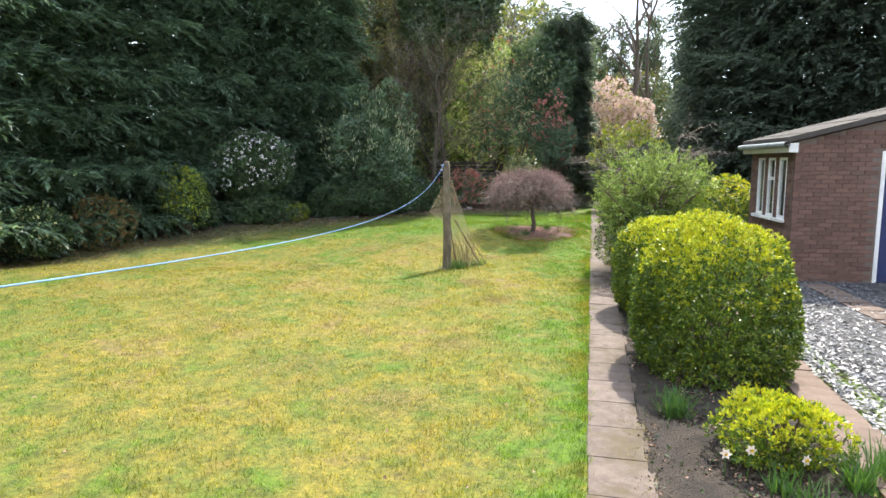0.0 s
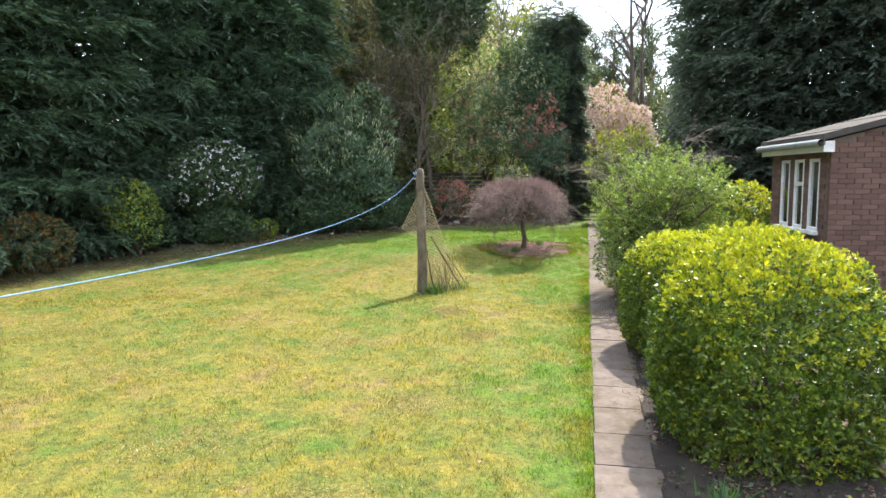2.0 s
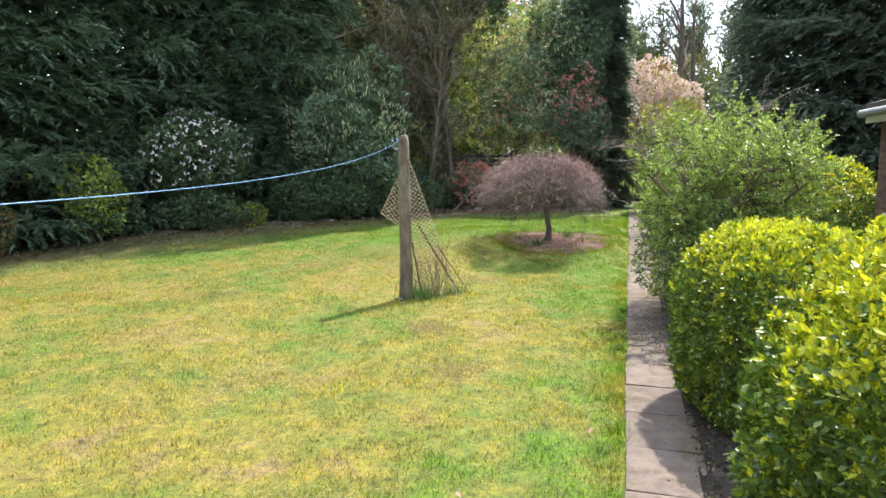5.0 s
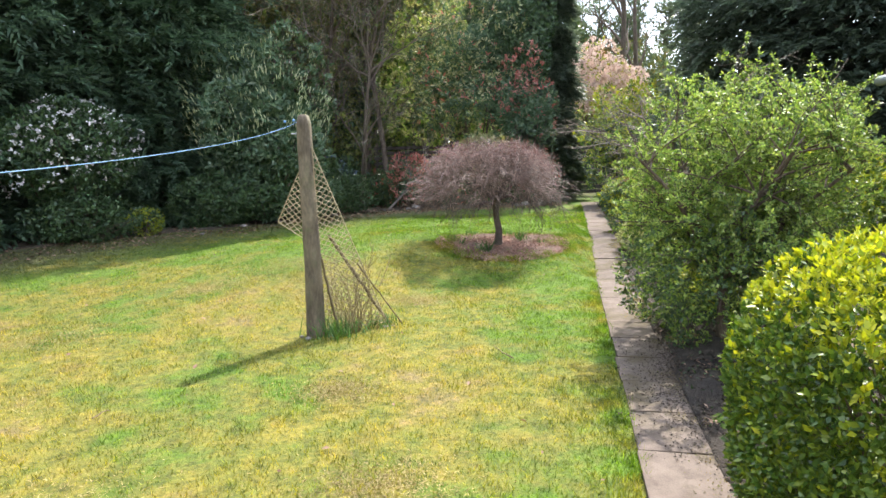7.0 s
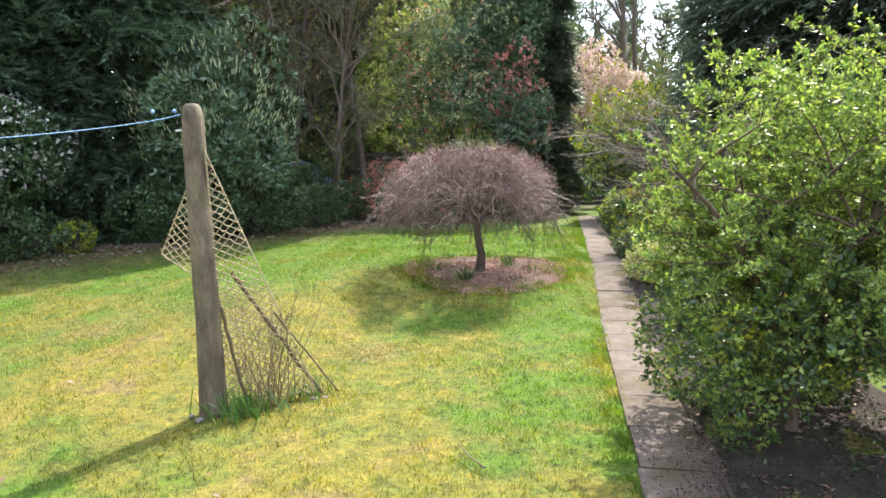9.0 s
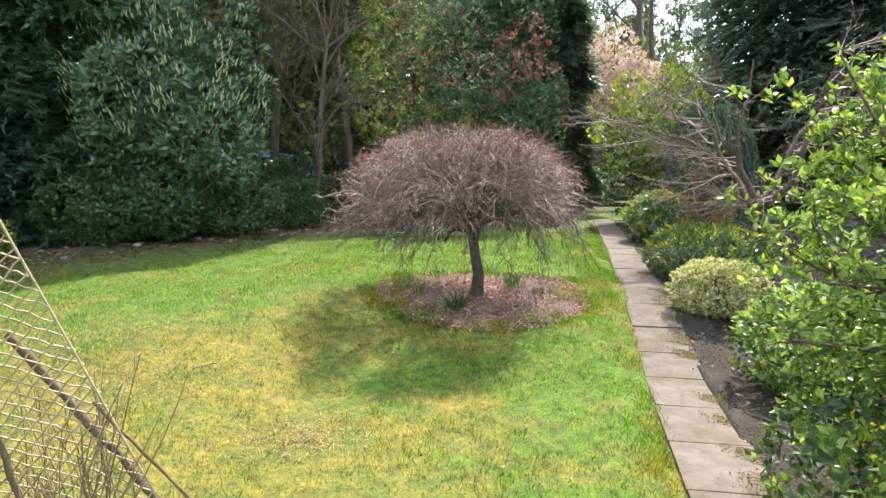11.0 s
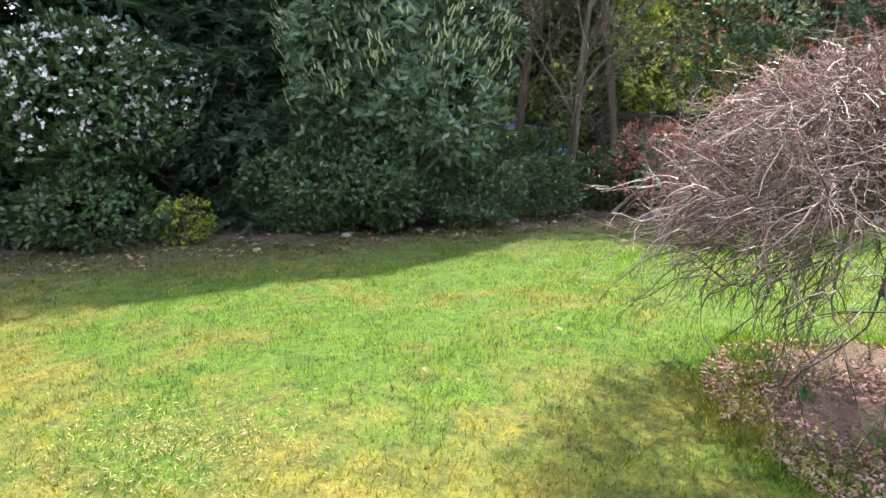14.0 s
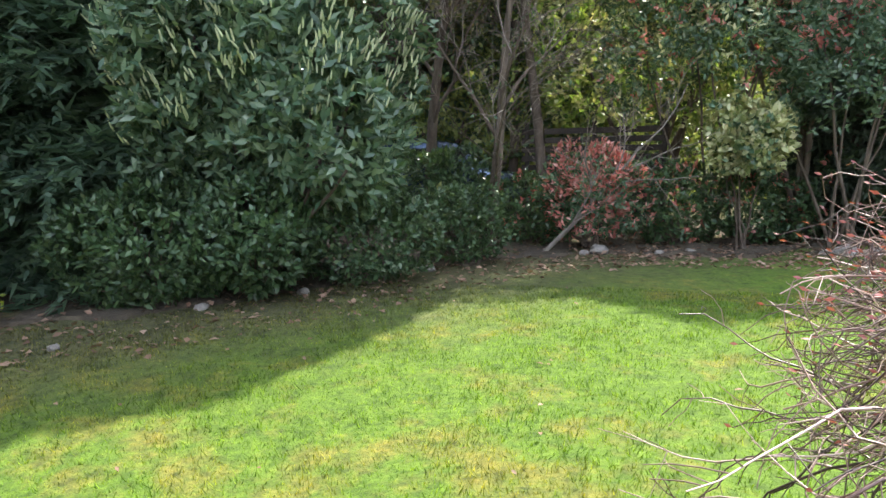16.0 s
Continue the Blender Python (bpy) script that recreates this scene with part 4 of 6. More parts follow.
# ---- weeping tree in the mulch bed ----
def weeping_tree():
    rng = np.random.default_rng(51)
    zb = g(*TREE)
    t = thing("weeping_tree", (TREE[0], TREE[1], zb - 0.03), "leafless weeping cherry with a dome of pinkish twigs", "tree")
    T = np.array([(0, 0, 0), (0.015, 0.0, 0.10), (0.03, 0, 0.25), (0.0, 0.01, 0.42), (-0.02, 0.0, 0.56), (-0.01, 0.0, 0.68), (-0.02, 0, 0.80)])[None]
    tubes("trunk", T, np.array([[0.095, 0.066, 0.054, 0.050, 0.048, 0.062, 0.045]]), M_LIMB, t, sides=12)
    n = 36
    a = np.linspace(0, 6.28, n, endpoint=False) + rng.normal(size=n) * 0.15
    top = rng.uniform(1.02, 1.5, n)
    reach = rng.uniform(0.62, 0.98, n)
    reach[::4] *= rng.uniform(0.3, 0.65, len(reach[::4]))
    top[::4] = rng.uniform(1.35, 1.56, len(top[::4]))
    f = np.linspace(0, 1, 12)
    # limbs climb from the graft, arch over and come down
    r = reach[:, None] * f ** 0.9
    z = 0.70 + (top - 0.70)[:, None] * np.sin(np.clip(f * 2.2, 0, math.pi / 2))[None] - (np.clip(f - 0.6, 0, 1) ** 1.5)[None] * rng.uniform(0.3, 1.2, (n, 1))
    A = np.stack([np.cos(a)[:, None] * r - 0.12 * f, np.sin(a)[:, None] * r - 0.10 * f, z], -1) + rng.normal(size=(n, 12, 3)) * 0.03 * np.minimum(1, f * 2)[None, :, None]
    A[:, 0] = (-0.01, 0, 0.70)
    each_tube("limb", A, taper(rng, n, 12, 0.015, 0.0025), M_LIMB, t, sides=7)
    # crooked stubs at the graft
    for bend in (((0, 0, 0.64), (-0.10, -0.02, 0.69), (-0.20, -0.04, 0.71), (-0.27, -0.05, 0.66), (-0.30, -0.06, 0.58)),
                 ((0, 0, 0.70), (0.10, 0.01, 0.78), (0.22, 0.02, 0.80), (0.31, 0.03, 0.74), (0.35, 0.03, 0.66)),
                 ((0, 0, 0.66), (-0.03, -0.12, 0.74), (-0.02, -0.24, 0.80), (0.0, -0.33, 0.77), (0.02, -0.38, 0.70))):
        tubes("graft_limb", np.array([bend]), np.array([[0.034, 0.028, 0.024, 0.019, 0.010]]), M_LIMB, t, sides=8)

    def under(Q, lo, ragged):
        """Keeps twigs in the umbrella's shell: pressed under its top, none far inside it, past its rim or below its foot."""
        q = np.hypot(Q[..., 0] + 0.14, Q[..., 1] + 0.14)
        lid = 0.80 + 0.84 * np.sqrt(np.clip(1 - (q / 1.25) ** 2.7, 0, 1)) + 0.04 * np.sin(Q[..., 0] * 19 + Q[..., 1] * 13)
        high = (Q[..., 2] - lid).max(1) < 0.03 + 0.13 * rng.random(len(Q)) ** 2
        rim = 1.17 + rng.random(len(Q)) ** 3 * ragged
        inside = (lid - Q[..., 2]).min(1) > np.where(rng.random(len(Q)) < 0.15, 0.5, 0.18)
        hollow = inside & (q.max(1) < 0.85)
        return Q[high & (q.max(1) < rim) & (Q[..., 2].min(1) > lo + rng.normal(size=len(Q)) * 0.04) & ~hollow]

    s, d = spawn(rng, A, 1700, 0.25, 0.97, 0.9, 0.3)
    out = unit(s * [1, 1, 0])
    B = under(grow(rng, s, d + out * 0.5, rng.uniform(0.2, 0.6, len(s)), 8, 0.07, 0.22), 0.60, 0.10)[:900]
    tubes("branch", B, taper(rng, len(B), 8, 0.0036, 0.0017), M_TWIG, t, sides=5)
    m = 30000
    s, d = spawn(rng, B, m, 0.05, 1.0, 0.9, 0.1)
    out = unit(s * [1, 1, 0])
    C = under(grow(rng, s, d + out * 0.55, rng.uniform(0.14, 0.42, m), 6, 0.035, 0.42), 0.62, 0.34)[:5200]
    tubes("twig", C, taper(rng, len(C), 6, 0.0020, 0.0010), M_TWIG, t, sides=3)
    s, d = spawn(rng, C, 15000, 0.1, 1.0, 0.9)
    E = under(grow(rng, s, d, rng.uniform(0.04, 0.13, len(s)), 4, -0.03, 0.35), 0.60, 0.38)[:7200]
    tubes("twiglet", E, taper(rng, len(E), 4, 0.0015, 0.0009), M_TWIG, t, sides=3)
    # side shoots that arch out past the rim
    k = 110
    ah = np.concatenate([rng.uniform(0, 6.28, 50), rng.normal(3.7, 0.45, 60)])
    s = np.stack([np.cos(ah) * 0.98 - 0.14, np.sin(ah) * 0.98 - 0.14, rng.uniform(0.72, 1.10, k)], 1)
    S = grow(rng, s, np.stack([np.cos(ah), np.sin(ah), rng.uniform(-0.3, 0.35, k)], 1), rng.uniform(0.2, 0.5, k), 8, 0.1, 0.28)
    tubes("side_shoot", S, taper(rng, k, 8, 0.0032, 0.0012), M_TWIG, t, sides=4)
    s, d = spawn(rng, S, 500, 0.2, 1.0, 0.9)
    G = grow(rng, s, d, rng.uniform(0.04, 0.14, len(s)), 4, 0.05, 0.25)
    tubes("side_twig", G, taper(rng, len(s), 4, 0.0014, 0.0009), M_TWIG, t, sides=3)
    C = np.concatenate([C, S[:, ::-1][:, :6][:, ::-1]])
    # buds on the outer twig ends
    e = np.concatenate([E[:, -1], C[:, -1]])
    e = e[rng.random(len(e)) < 0.9 * ss(0.85, 1.5, e[:, 2])]
    dd = unit(e * [1, 1, 0.3] + rng.normal(size=e.shape) * 0.3)
    leaf_part("bud", e, dd, rand_dirs(rng, len(e)), 0.017, 0.007, M_TIP, t)
    # long hanging shoots under the rim
    h = 165
    ah = rng.uniform(0, 6.28, h)
    rr = rng.uniform(0.45, 1.02, h)
    s = np.stack([np.cos(ah) * rr, np.sin(ah) * rr, rng.uniform(0.72, 0.95, h)], 1)
    H = grow(rng, s, np.stack([np.cos(ah) * 0.5, np.sin(ah) * 0.5, -0.5 + 0 * ah], 1), rng.uniform(0.28, 0.68, h), 9, 0.09, 0.26)
    H[..., 2] = np.maximum(H[..., 2], 0.14)
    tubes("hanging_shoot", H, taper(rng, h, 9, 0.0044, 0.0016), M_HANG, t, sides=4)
    s, d = spawn(rng, H, 640, 0.2, 1.0, 0.7, -0.3)
    K = grow(rng, s, d, rng.uniform(0.06, 0.25, len(s)), 5, 0.1, 0.12)
    K[..., 2] = np.maximum(K[..., 2], 0.12)
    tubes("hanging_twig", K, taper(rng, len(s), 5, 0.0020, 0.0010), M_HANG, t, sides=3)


weeping_tree()
for i, (x, y, n, h) in enumerate([(2.10, 15.22, 60, 0.20), (2.72, 15.85, 46, 0.17), (1.95, 16.35, 30, 0.13), (1.62, 15.95, 24, 0.12), (2.55, 16.3, 22, 0.10), (3.05, 15.6, 20, 0.08), (1.75, 15.6, 18, 0.08), (2.5, 16.42, 26, 0.14)]):
    tuft("bulb_clump", x, y, n, h, 0.014, "clump of green bulb leaves in the mulch", 60 + i, category="bulb plant")

# dry moss and thatch in worn patches of the lawn
M_THATCH = leaf_mat("thatch", [(0.22, 0.17, 0.07), (0.34, 0.27, 0.12), (0.42, 0.36, 0.17)], 0.2, 0.8)


def worn_spots(rng, n):
    spots = np.array([(-0.75, 14.35, 0.75), (-0.1, 13.5, 0.6), (-1.6, 13.6, 0.5), (-2.2, 9.6, 0.8), (-0.6, 8.3, 0.6), (-3.0, 7.2, 0.9), (0.3, 6.2, 0.45), (-1.4, 5.4, 0.6), (-0.2, 4.4, 0.5), (-2.6, 11.8, 0.7), (1.0, 8.6, 0.4), (-4.5, 9.0, 0.9), (1.1, 12.9, 0.4), (0.6, 10.0, 0.4)])
    s = spots[rng.integers(0, len(spots), n)]
    return s[:, 0] + rng.normal(size=n) * s[:, 2] * 0.5, s[:, 1] + rng.normal(size=n) * s[:, 2] * 0.38


scatter("thatch", 36000, worn_spots, M_THATCH, "dry straw and moss in worn lawn patches", 15, 0.024, 0.0045, 0.5, "thatch", 0.016, 0.1)


def bed_weeds(rng, n):
    a, q = rng.uniform(0, 6.28, n), np.sqrt(rng.uniform(0.25, 1.15, n))
    keep = np.sin(a * 5 + 1) + 0.6 * np.sin(a * 11) > 0.2
    return (2.39 + q * np.cos(a))[keep], (15.62 + 0.85 * q * np.sin(a))[keep]


scatter("bed_weeds", 2200, bed_weeds, M_FRESH, "small green weeds round the rim of the mulch bed", 16, 0.03, 0.012, 1.2, "weeds", 0.015)


def fallen_stick(x, y, turn, length, seed):
    rng = np.random.default_rng(seed)
    tt = thing("fallen_stick", (x, y, g(x, y) + 0.02), "thin dry stick lying on the lawn", "stick", "fallen sticks", turn)
    P = grow(rng, [(0, 0, 0)], [(1, 0, 0.05)], length, 8, 0.01, 0.12)
    tubes("stick", P, taper(rng, 1, 8, 0.006, 0.003), M_STAKE, tt, sides=6)


for i, (x, y, a, l) in enumerate([(1.95, 10.6, 150, 0.28), (0.2, 13.7, 40, 0.22), (-3.2, 18.0, 10, 0.3), (-1.0, 9.6, 70, 0.2)]):
    fallen_stick(x, y, a, l, 400 + i)

# ---- border plants ----
def moss_spots(rng, n):
    y = np.concatenate([rng.uniform(11.5, 17.5, n * 2 // 3), rng.uniform(2, 22, n - n * 2 // 3)])
    x = path_x(y) + 0.47 - np.abs(rng.normal(size=n)) * 0.10
    patch = np.sin(y * 5.3) + np.sin(y * 2.1 + 1) + np.sin(y * 13.0 + x * 9) > 0.35
    return x[patch], y[patch]


M_MOSS = leaf_mat("moss", [(0.10, 0.11, 0.02), (0.18, 0.16, 0.03), (0.20, 0.13, 0.05)], 0.1, 0.9)
M_CRUMB = leaf_mat("soil_crumb", [(0.02, 0.015, 0.011), (0.05, 0.037, 0.027), (0.11, 0.08, 0.06)], 0.0, 0.9)
scatter("paving_moss", 30000, moss_spots, M_MOSS, "yellow-green moss creeping over the slab edges", 10, 0.009, 0.008, 0.5, "moss", 0.022, 0.3)
scatter("border_weeds", 5200, in_side(1, 21), M_SHRUB, "small green weeds in the border soil", 14, 0.035, 0.02, 0.9, "weeds", 0.02)
scatter("border_crumbs", 16000, in_side(1, 18, 0.0, 0.9), M_CRUMB, "crumbs of soil and grit in the border", 17, 0.02, 0.016, 0.5, "soil", 0.02, 0.4)


def over_paving(rng, n):
    y = np.concatenate([rng.normal(size=n - n // 3) * 0.75 + 9.9, rng.uniform(3, 17, n // 3)])
    x = path_x(y) + 0.52 - np.abs(rng.normal(size=n)) * np.where(np.abs(y - 9.9) < 1.2, 0.22, 0.06)
    return x, y


scatter("paving_litter", 5200, over_paving, M_CRUMB, "dark crumbs and leaf litter drifted over the paving", 9, 0.016, 0.011, 0.35, lift=0.026)

for i, (x, y, n, h) in enumerate([(2.18, 4.05, 90, 0.26), (2.30, 4.35, 50, 0.2), (2.95, 2.80, 90, 0.3), (3.25, 2.95, 80, 0.28), (2.45, 2.75, 50, 0.24), (3.42, 3.15, 60, 0.25), (2.55, 2.55, 40, 0.2), (4.02, 12.6, 60, 0.24), (4.2, 13.2, 40, 0.2)]):
    tuft("strap_leaf_clump", x, y, n, h, 0.012, "clump of green daffodil leaves in the border", 80 + i, category="bulb plant", splay=0.4)


def daffodil(x, y, h, face, seed):
    rng = np.random.default_rng(seed)
    t = thing("daffodil", (x, y, g(x, y)), "white daffodil in flower on a green stalk", "flower", "daffodils")
    f = np.linspace(0, 1, 6)
    P = np.stack([0.03 * f ** 2 * math.cos(face), 0.03 * f ** 2 * math.sin(face), h * f], 1)
    tubes("stalk", P[None], np.full((1, 6), 0.004), M_STRAP, t, sides=6)
    c, ax = P[-1], unit(np.array([math.cos(face), math.sin(face), 0.1]))
    u = unit(np.cross(ax, [0, 0, 1.0]))
    v = np.cross(u, ax)
    a = np.arange(6) * math.pi / 3
    D = unit(u * np.cos(a)[:, None] + v * np.sin(a)[:, None] + ax * 0.15)
    leaf_part("petal", np.repeat(c[None], 6, 0), D, np.repeat(ax[None], 6, 0), 0.042, 0.026, M_PETAL, t)
    bm = bmesh.new()
    bmesh.ops.create_cone(bm, segments=10, radius1=0.007, radius2=0.012, depth=0.018, matrix=Matrix.Translation(Vector(c + ax * 0.009)) @ Vector(ax).to_track_quat("Z", "Y").to_matrix().to_4x4())
    part("cup", bm, M_YPETAL, t, "pale yellow cup")


for i, (x, y, h) in enumerate([(2.16, 2.98, 0.20), (2.30, 2.95, 0.24), (2.60, 2.85, 0.22), (2.20, 2.42, 0.10)]):
    daffodil(x, y, h, -1.9 + 0.3 * i, 100 + i)

shrub("variegated_shrub", (4.62, 15.3), "low cream-variegated shrub at the edge of the paving", 0.46, 0.40, 0.50, 1100, 6, 0.04, 0.022, [("foliage", M_CREAM, 1, 1)], 111, 2.2, 0.1)
shrub("dwarf_conifer", (5.10, 16.75), "low mounded green-gold dwarf conifer", 0.70, 0.62, 0.58, 1700, 6, 0.07, 0.018, [("golden_foliage", M_LIME, 0.05, 0.45), ("foliage", M_SHRUB, 0.95, 0.55)], 112, 2.2, 0.1, category="conifer")
shrub("low_shrub", (5.52, 19.7), "low leafy bright green shrub beside the paving", 0.46, 0.5, 0.78, 900, 5, 0.08, 0.04, [("bright_foliage", M_LIME, 0.2, 0.6), ("foliage", M_LAUREL, 0.8, 0.4)], 113, 2.0, 0.15)
shrub("low_shrub", (4.55, 13.55), "loose green shrub spilling over the border", 0.55, 0.6, 0.75, 1000, 5, 0.055, 0.03, [("foliage", M_FRESH, 0.6, 0.8), ("dark_foliage", M_SHRUB, 0.4, 0.2)], 114, 2.0, 0.2)
shrub("low_shrub", (5.72, 11.2), "low grey-green plant at the foot of the brick store", 0.36, 0.5, 0.62, 700, 5, 0.045, 0.022, [("foliage", M_SHRUB, 0.7, 0.5), ("pale_foliage", M_CREAM, 0.3, 0.5)], 281, 2.0, 0.25)
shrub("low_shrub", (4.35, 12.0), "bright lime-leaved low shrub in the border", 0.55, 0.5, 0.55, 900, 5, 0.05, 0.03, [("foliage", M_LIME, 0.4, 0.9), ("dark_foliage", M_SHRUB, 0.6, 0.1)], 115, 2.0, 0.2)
# darker leaves gather towards the foot, where shade is put into their colour
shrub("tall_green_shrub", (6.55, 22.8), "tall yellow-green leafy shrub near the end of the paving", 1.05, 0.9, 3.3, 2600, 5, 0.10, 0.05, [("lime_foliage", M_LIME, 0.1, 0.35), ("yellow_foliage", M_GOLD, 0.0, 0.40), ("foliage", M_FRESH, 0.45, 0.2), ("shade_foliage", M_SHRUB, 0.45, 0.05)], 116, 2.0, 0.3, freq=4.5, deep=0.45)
bare_tree("dwarf_maple", (5.35, 17.9), "dwarf maple with dark red-brown twigs", 0.95, 117, 0.035, 9, 160, 1.3, 0.25, tmat=M_RUST, tw_len=0.35, limb_len=0.6, leaves=("dry_foliage", M_RUST, 260, 2, 0.04, 0.025, 0.01), tr=0.004)


def layered_tree(at, seed):
    """A low, crooked, leafless tree whose thin branches lie in flat layers."""
    rng = np.random.default_rng(seed)
    t = thing("bare_tree", (at[0], at[1], g(*at) - 0.05), "small crooked bare tree with layered brownish twigs", "tree")
    T0 = grow(rng, [(0, 0, 0)], [(-0.10, 0.0, 1)], 0.85, 6, 0.0, 0.07)
    tubes("trunk", T0, taper(rng, 1, 6, 0.085, 0.055), M_BARK, t, sides=9)
    m = 5
    a = np.array([2.6, 3.5, 0.4, 5.2, 1.5])
    s, d = np.repeat(T0[:, -1], m, 0), np.stack([np.cos(a) * 0.55, np.sin(a) * 0.55, np.ones(m)], 1)
    T = grow(rng, s - [[0, 0, 0.04]], d, rng.uniform(1.5, 2.3, m), 10, 0.0, 0.17)
    each_tube("stem", T, taper(rng, m, 10, 0.042, 0.008), M_BARK, t, sides=7)
    n = 80
    s, d = spawn(rng, np.concatenate([T, T]), n, 0.0, 1.0, 1.6)
    d = unit(d * [1, 1, 0.25] + unit(s * [1, 1, 0]) * 0.5)
    A = grow(rng, s, d, rng.uniform(0.6, 1.3, n), 9, 0.0, 0.17)
    tubes("branch", A, taper(rng, n, 9, 0.011, 0.003), M_BROWNTWIG, t, sides=5)
    s, d = spawn(rng, A, 900, 0.15, 1.0, 0.9)
    B = grow(rng, s, d * [1, 1, 0.5], rng.uniform(0.15, 0.5, len(s)), 6, -0.02, 0.2)
    tubes("twig", B, taper(rng, len(s), 6, 0.0036, 0.0016), M_BROWNTWIG, t, sides=3)
    s, d = spawn(rng, B, 1900, 0.2, 1.0, 1.0)
    C = grow(rng, s, d, rng.uniform(0.04, 0.16, len(s)), 4, 0.0, 0.2)
    tubes("twiglet", C, taper(rng, len(s), 4, 0.002, 0.0012), M_BROWNTWIG, t, sides=3)
    i = rng.choice(len(C), 140)
    leaf_part("bud_foliage", *rosettes(rng, C[i, -1], unit(C[i, -1]), 2, 0.03, 0.016), M_LIME, t)


layered_tree((6.03, 17.0), 118)


def weeping_cypress(at, h, r, seed):
    rng = np.random.default_rng(seed)
    t = thing("weeping_cypress", (at[0], at[1], g(*at) - 0.03), "grey-green weeping cypress with hanging sprays", "conifer")
    T = grow(rng, [(0, 0, 0)], [(0, 0, 1)], h * 0.95, 8, 0, 0.03)
    tubes("trunk", T, taper(rng, 1, 8, 0.07, 0.015), M_BARK, t, sides=8)
    n = 420
    a, f = rng.uniform(0, 6.28, n), np.sqrt(rng.uniform(0.05, 1, n))
    z0 = h * (1 - 0.25 * f ** 2) * rng.uniform(0.55, 1.0, n)
    s = np.stack([np.cos(a) * r * f * 0.7, np.sin(a) * r * f * 0.7, z0], 1)
    H = grow(rng, s, np.stack([np.cos(a) * 0.5, np.sin(a) * 0.5, 0.1 + 0 * a], 1), z0 * rng.uniform(0.5, 0.95, n), 9, 0.8, 0.07)
    H[..., 2] = np.maximum(H[..., 2], 0.05)
    tubes("hanging_branch", H, taper(rng, n, 9, 0.008, 0.003), M_BLUEC, t, sides=3)
    s, d = spawn(rng, H, 14000, 0.0, 1.0, 0.7, -0.4)
    leaf_part("foliage", s, d, rand_dirs(rng, len(s)), rng.uniform(0.06, 0.15, len(s)), 0.026, M_BLUEC, t)


weeping_cypress((6.85, 20.9), 2.62, 0.66, 119)

# ---- hedge side ----
CON = "tall dense green hedge conifer with drooping sprays"
for i, (x, y, h, r) in enumerate([(-14.2, 3.0, 14, 1.9), (-13.7, 5.6, 14, 1.9), (-13.0, 8.2, 14.5, 1.9), (-12.3, 10.6, 14, 1.9), (-11.4, 12.8, 14.5, 1.9), (-10.6, 15.0, 14, 1.9), (-9.4, 17.0, 14.5, 1.9),
                                  (-8.2, 19.2, 14, 1.8), (-6.6, 21.0, 14.5, 1.8), (-4.9, 21.6, 13.5, 1.6)]):
    if i < 4:
        conifer("hedge_conifer", (x, y), CON, h + 1.5, r, 2000, 130 + i, M_CONIFER, "hedge conifers", cone=0.6, face=-20)
    else:
        conifer("hedge_conifer", (x, y), CON, h + 1.5, r, 4800, 130 + i, M_CONIFER, "hedge conifers", cone=0.6, size=0.72, face=-46, leaf=0.22, w=0.062)


for i, (x, y) in enumerate([(-14.6, 13.6), (-11.8, 18.6), (-8.4, 22.8)]):
    conifer("hedge_conifer", (x, y), "tall hedge conifer in the second row", 13.5, 1.9, 1500, 180 + i, M_CONIFER, "hedge conifers", cone=0.6, size=0.9, face=-46, leaf=0.36, w=0.13)


def camellia(at, seed):
    t = shrub("camellia", at, "rounded dark evergreen bush covered in white blossom", 1.25, 1.15, 2.72, 2600, 5, 0.10, 0.05, [("foliage", M_SHRUB, 1, 1)], seed, 2.2, 0.1, lift=0.75, stems=9, stem_r=0.035, category="flowering shrub")
    rng = np.random.default_rng(seed + 1)
    P, N = shell(rng, 560, 1.30, 1.22, 1.05, 2.2, 0.16, -0.6, 0.15)
    P[:, 2] += 1.72
    leaf_part("blossom", *rosettes(rng, P, N, 5, 0.058, 0.05, 0.2, 1.2), M_PETAL, t, "white blossom")


camellia((-6.0, 18.7), 151)


def cherry_laurel(at, rx, ry, h, n, seed, label):
    t = shrub("cherry_laurel", at, label, rx, ry, h, n, 6, 0.15, 0.055, [("foliage", M_LAUREL, 1, 1)], seed, 2.2, 0.34, lift=0.1, stems=10, stem_r=0.04, category="evergreen shrub", deep=0.35, freq=4.5)
    rng = np.random.default_rng(seed + 1)
    P, N = shell(rng, 190, rx * 1.05, ry * 1.05, h * 0.52, 2.2, 0.2, -0.35, 0.0)
    P[:, 2] += h * 0.5
    k = 6
    s = np.repeat(P, k, 0) + rng.normal(size=(len(P) * k, 3)) * 0.07
    d = unit(np.repeat(N, k, 0) * 0.5 + [0, 0, 1.0] + rng.normal(size=s.shape) * 0.2)
    Q = grow(rng, s, d, rng.uniform(0.07, 0.12, len(s)), 4, 0, 0.04)
    tubes("flower_spike", Q, np.broadcast_to(np.array([0.008, 0.012, 0.010, 0.004]), Q.shape[:2]), M_SPIKE, t, "upright cream-green flower spikes", sides=5)


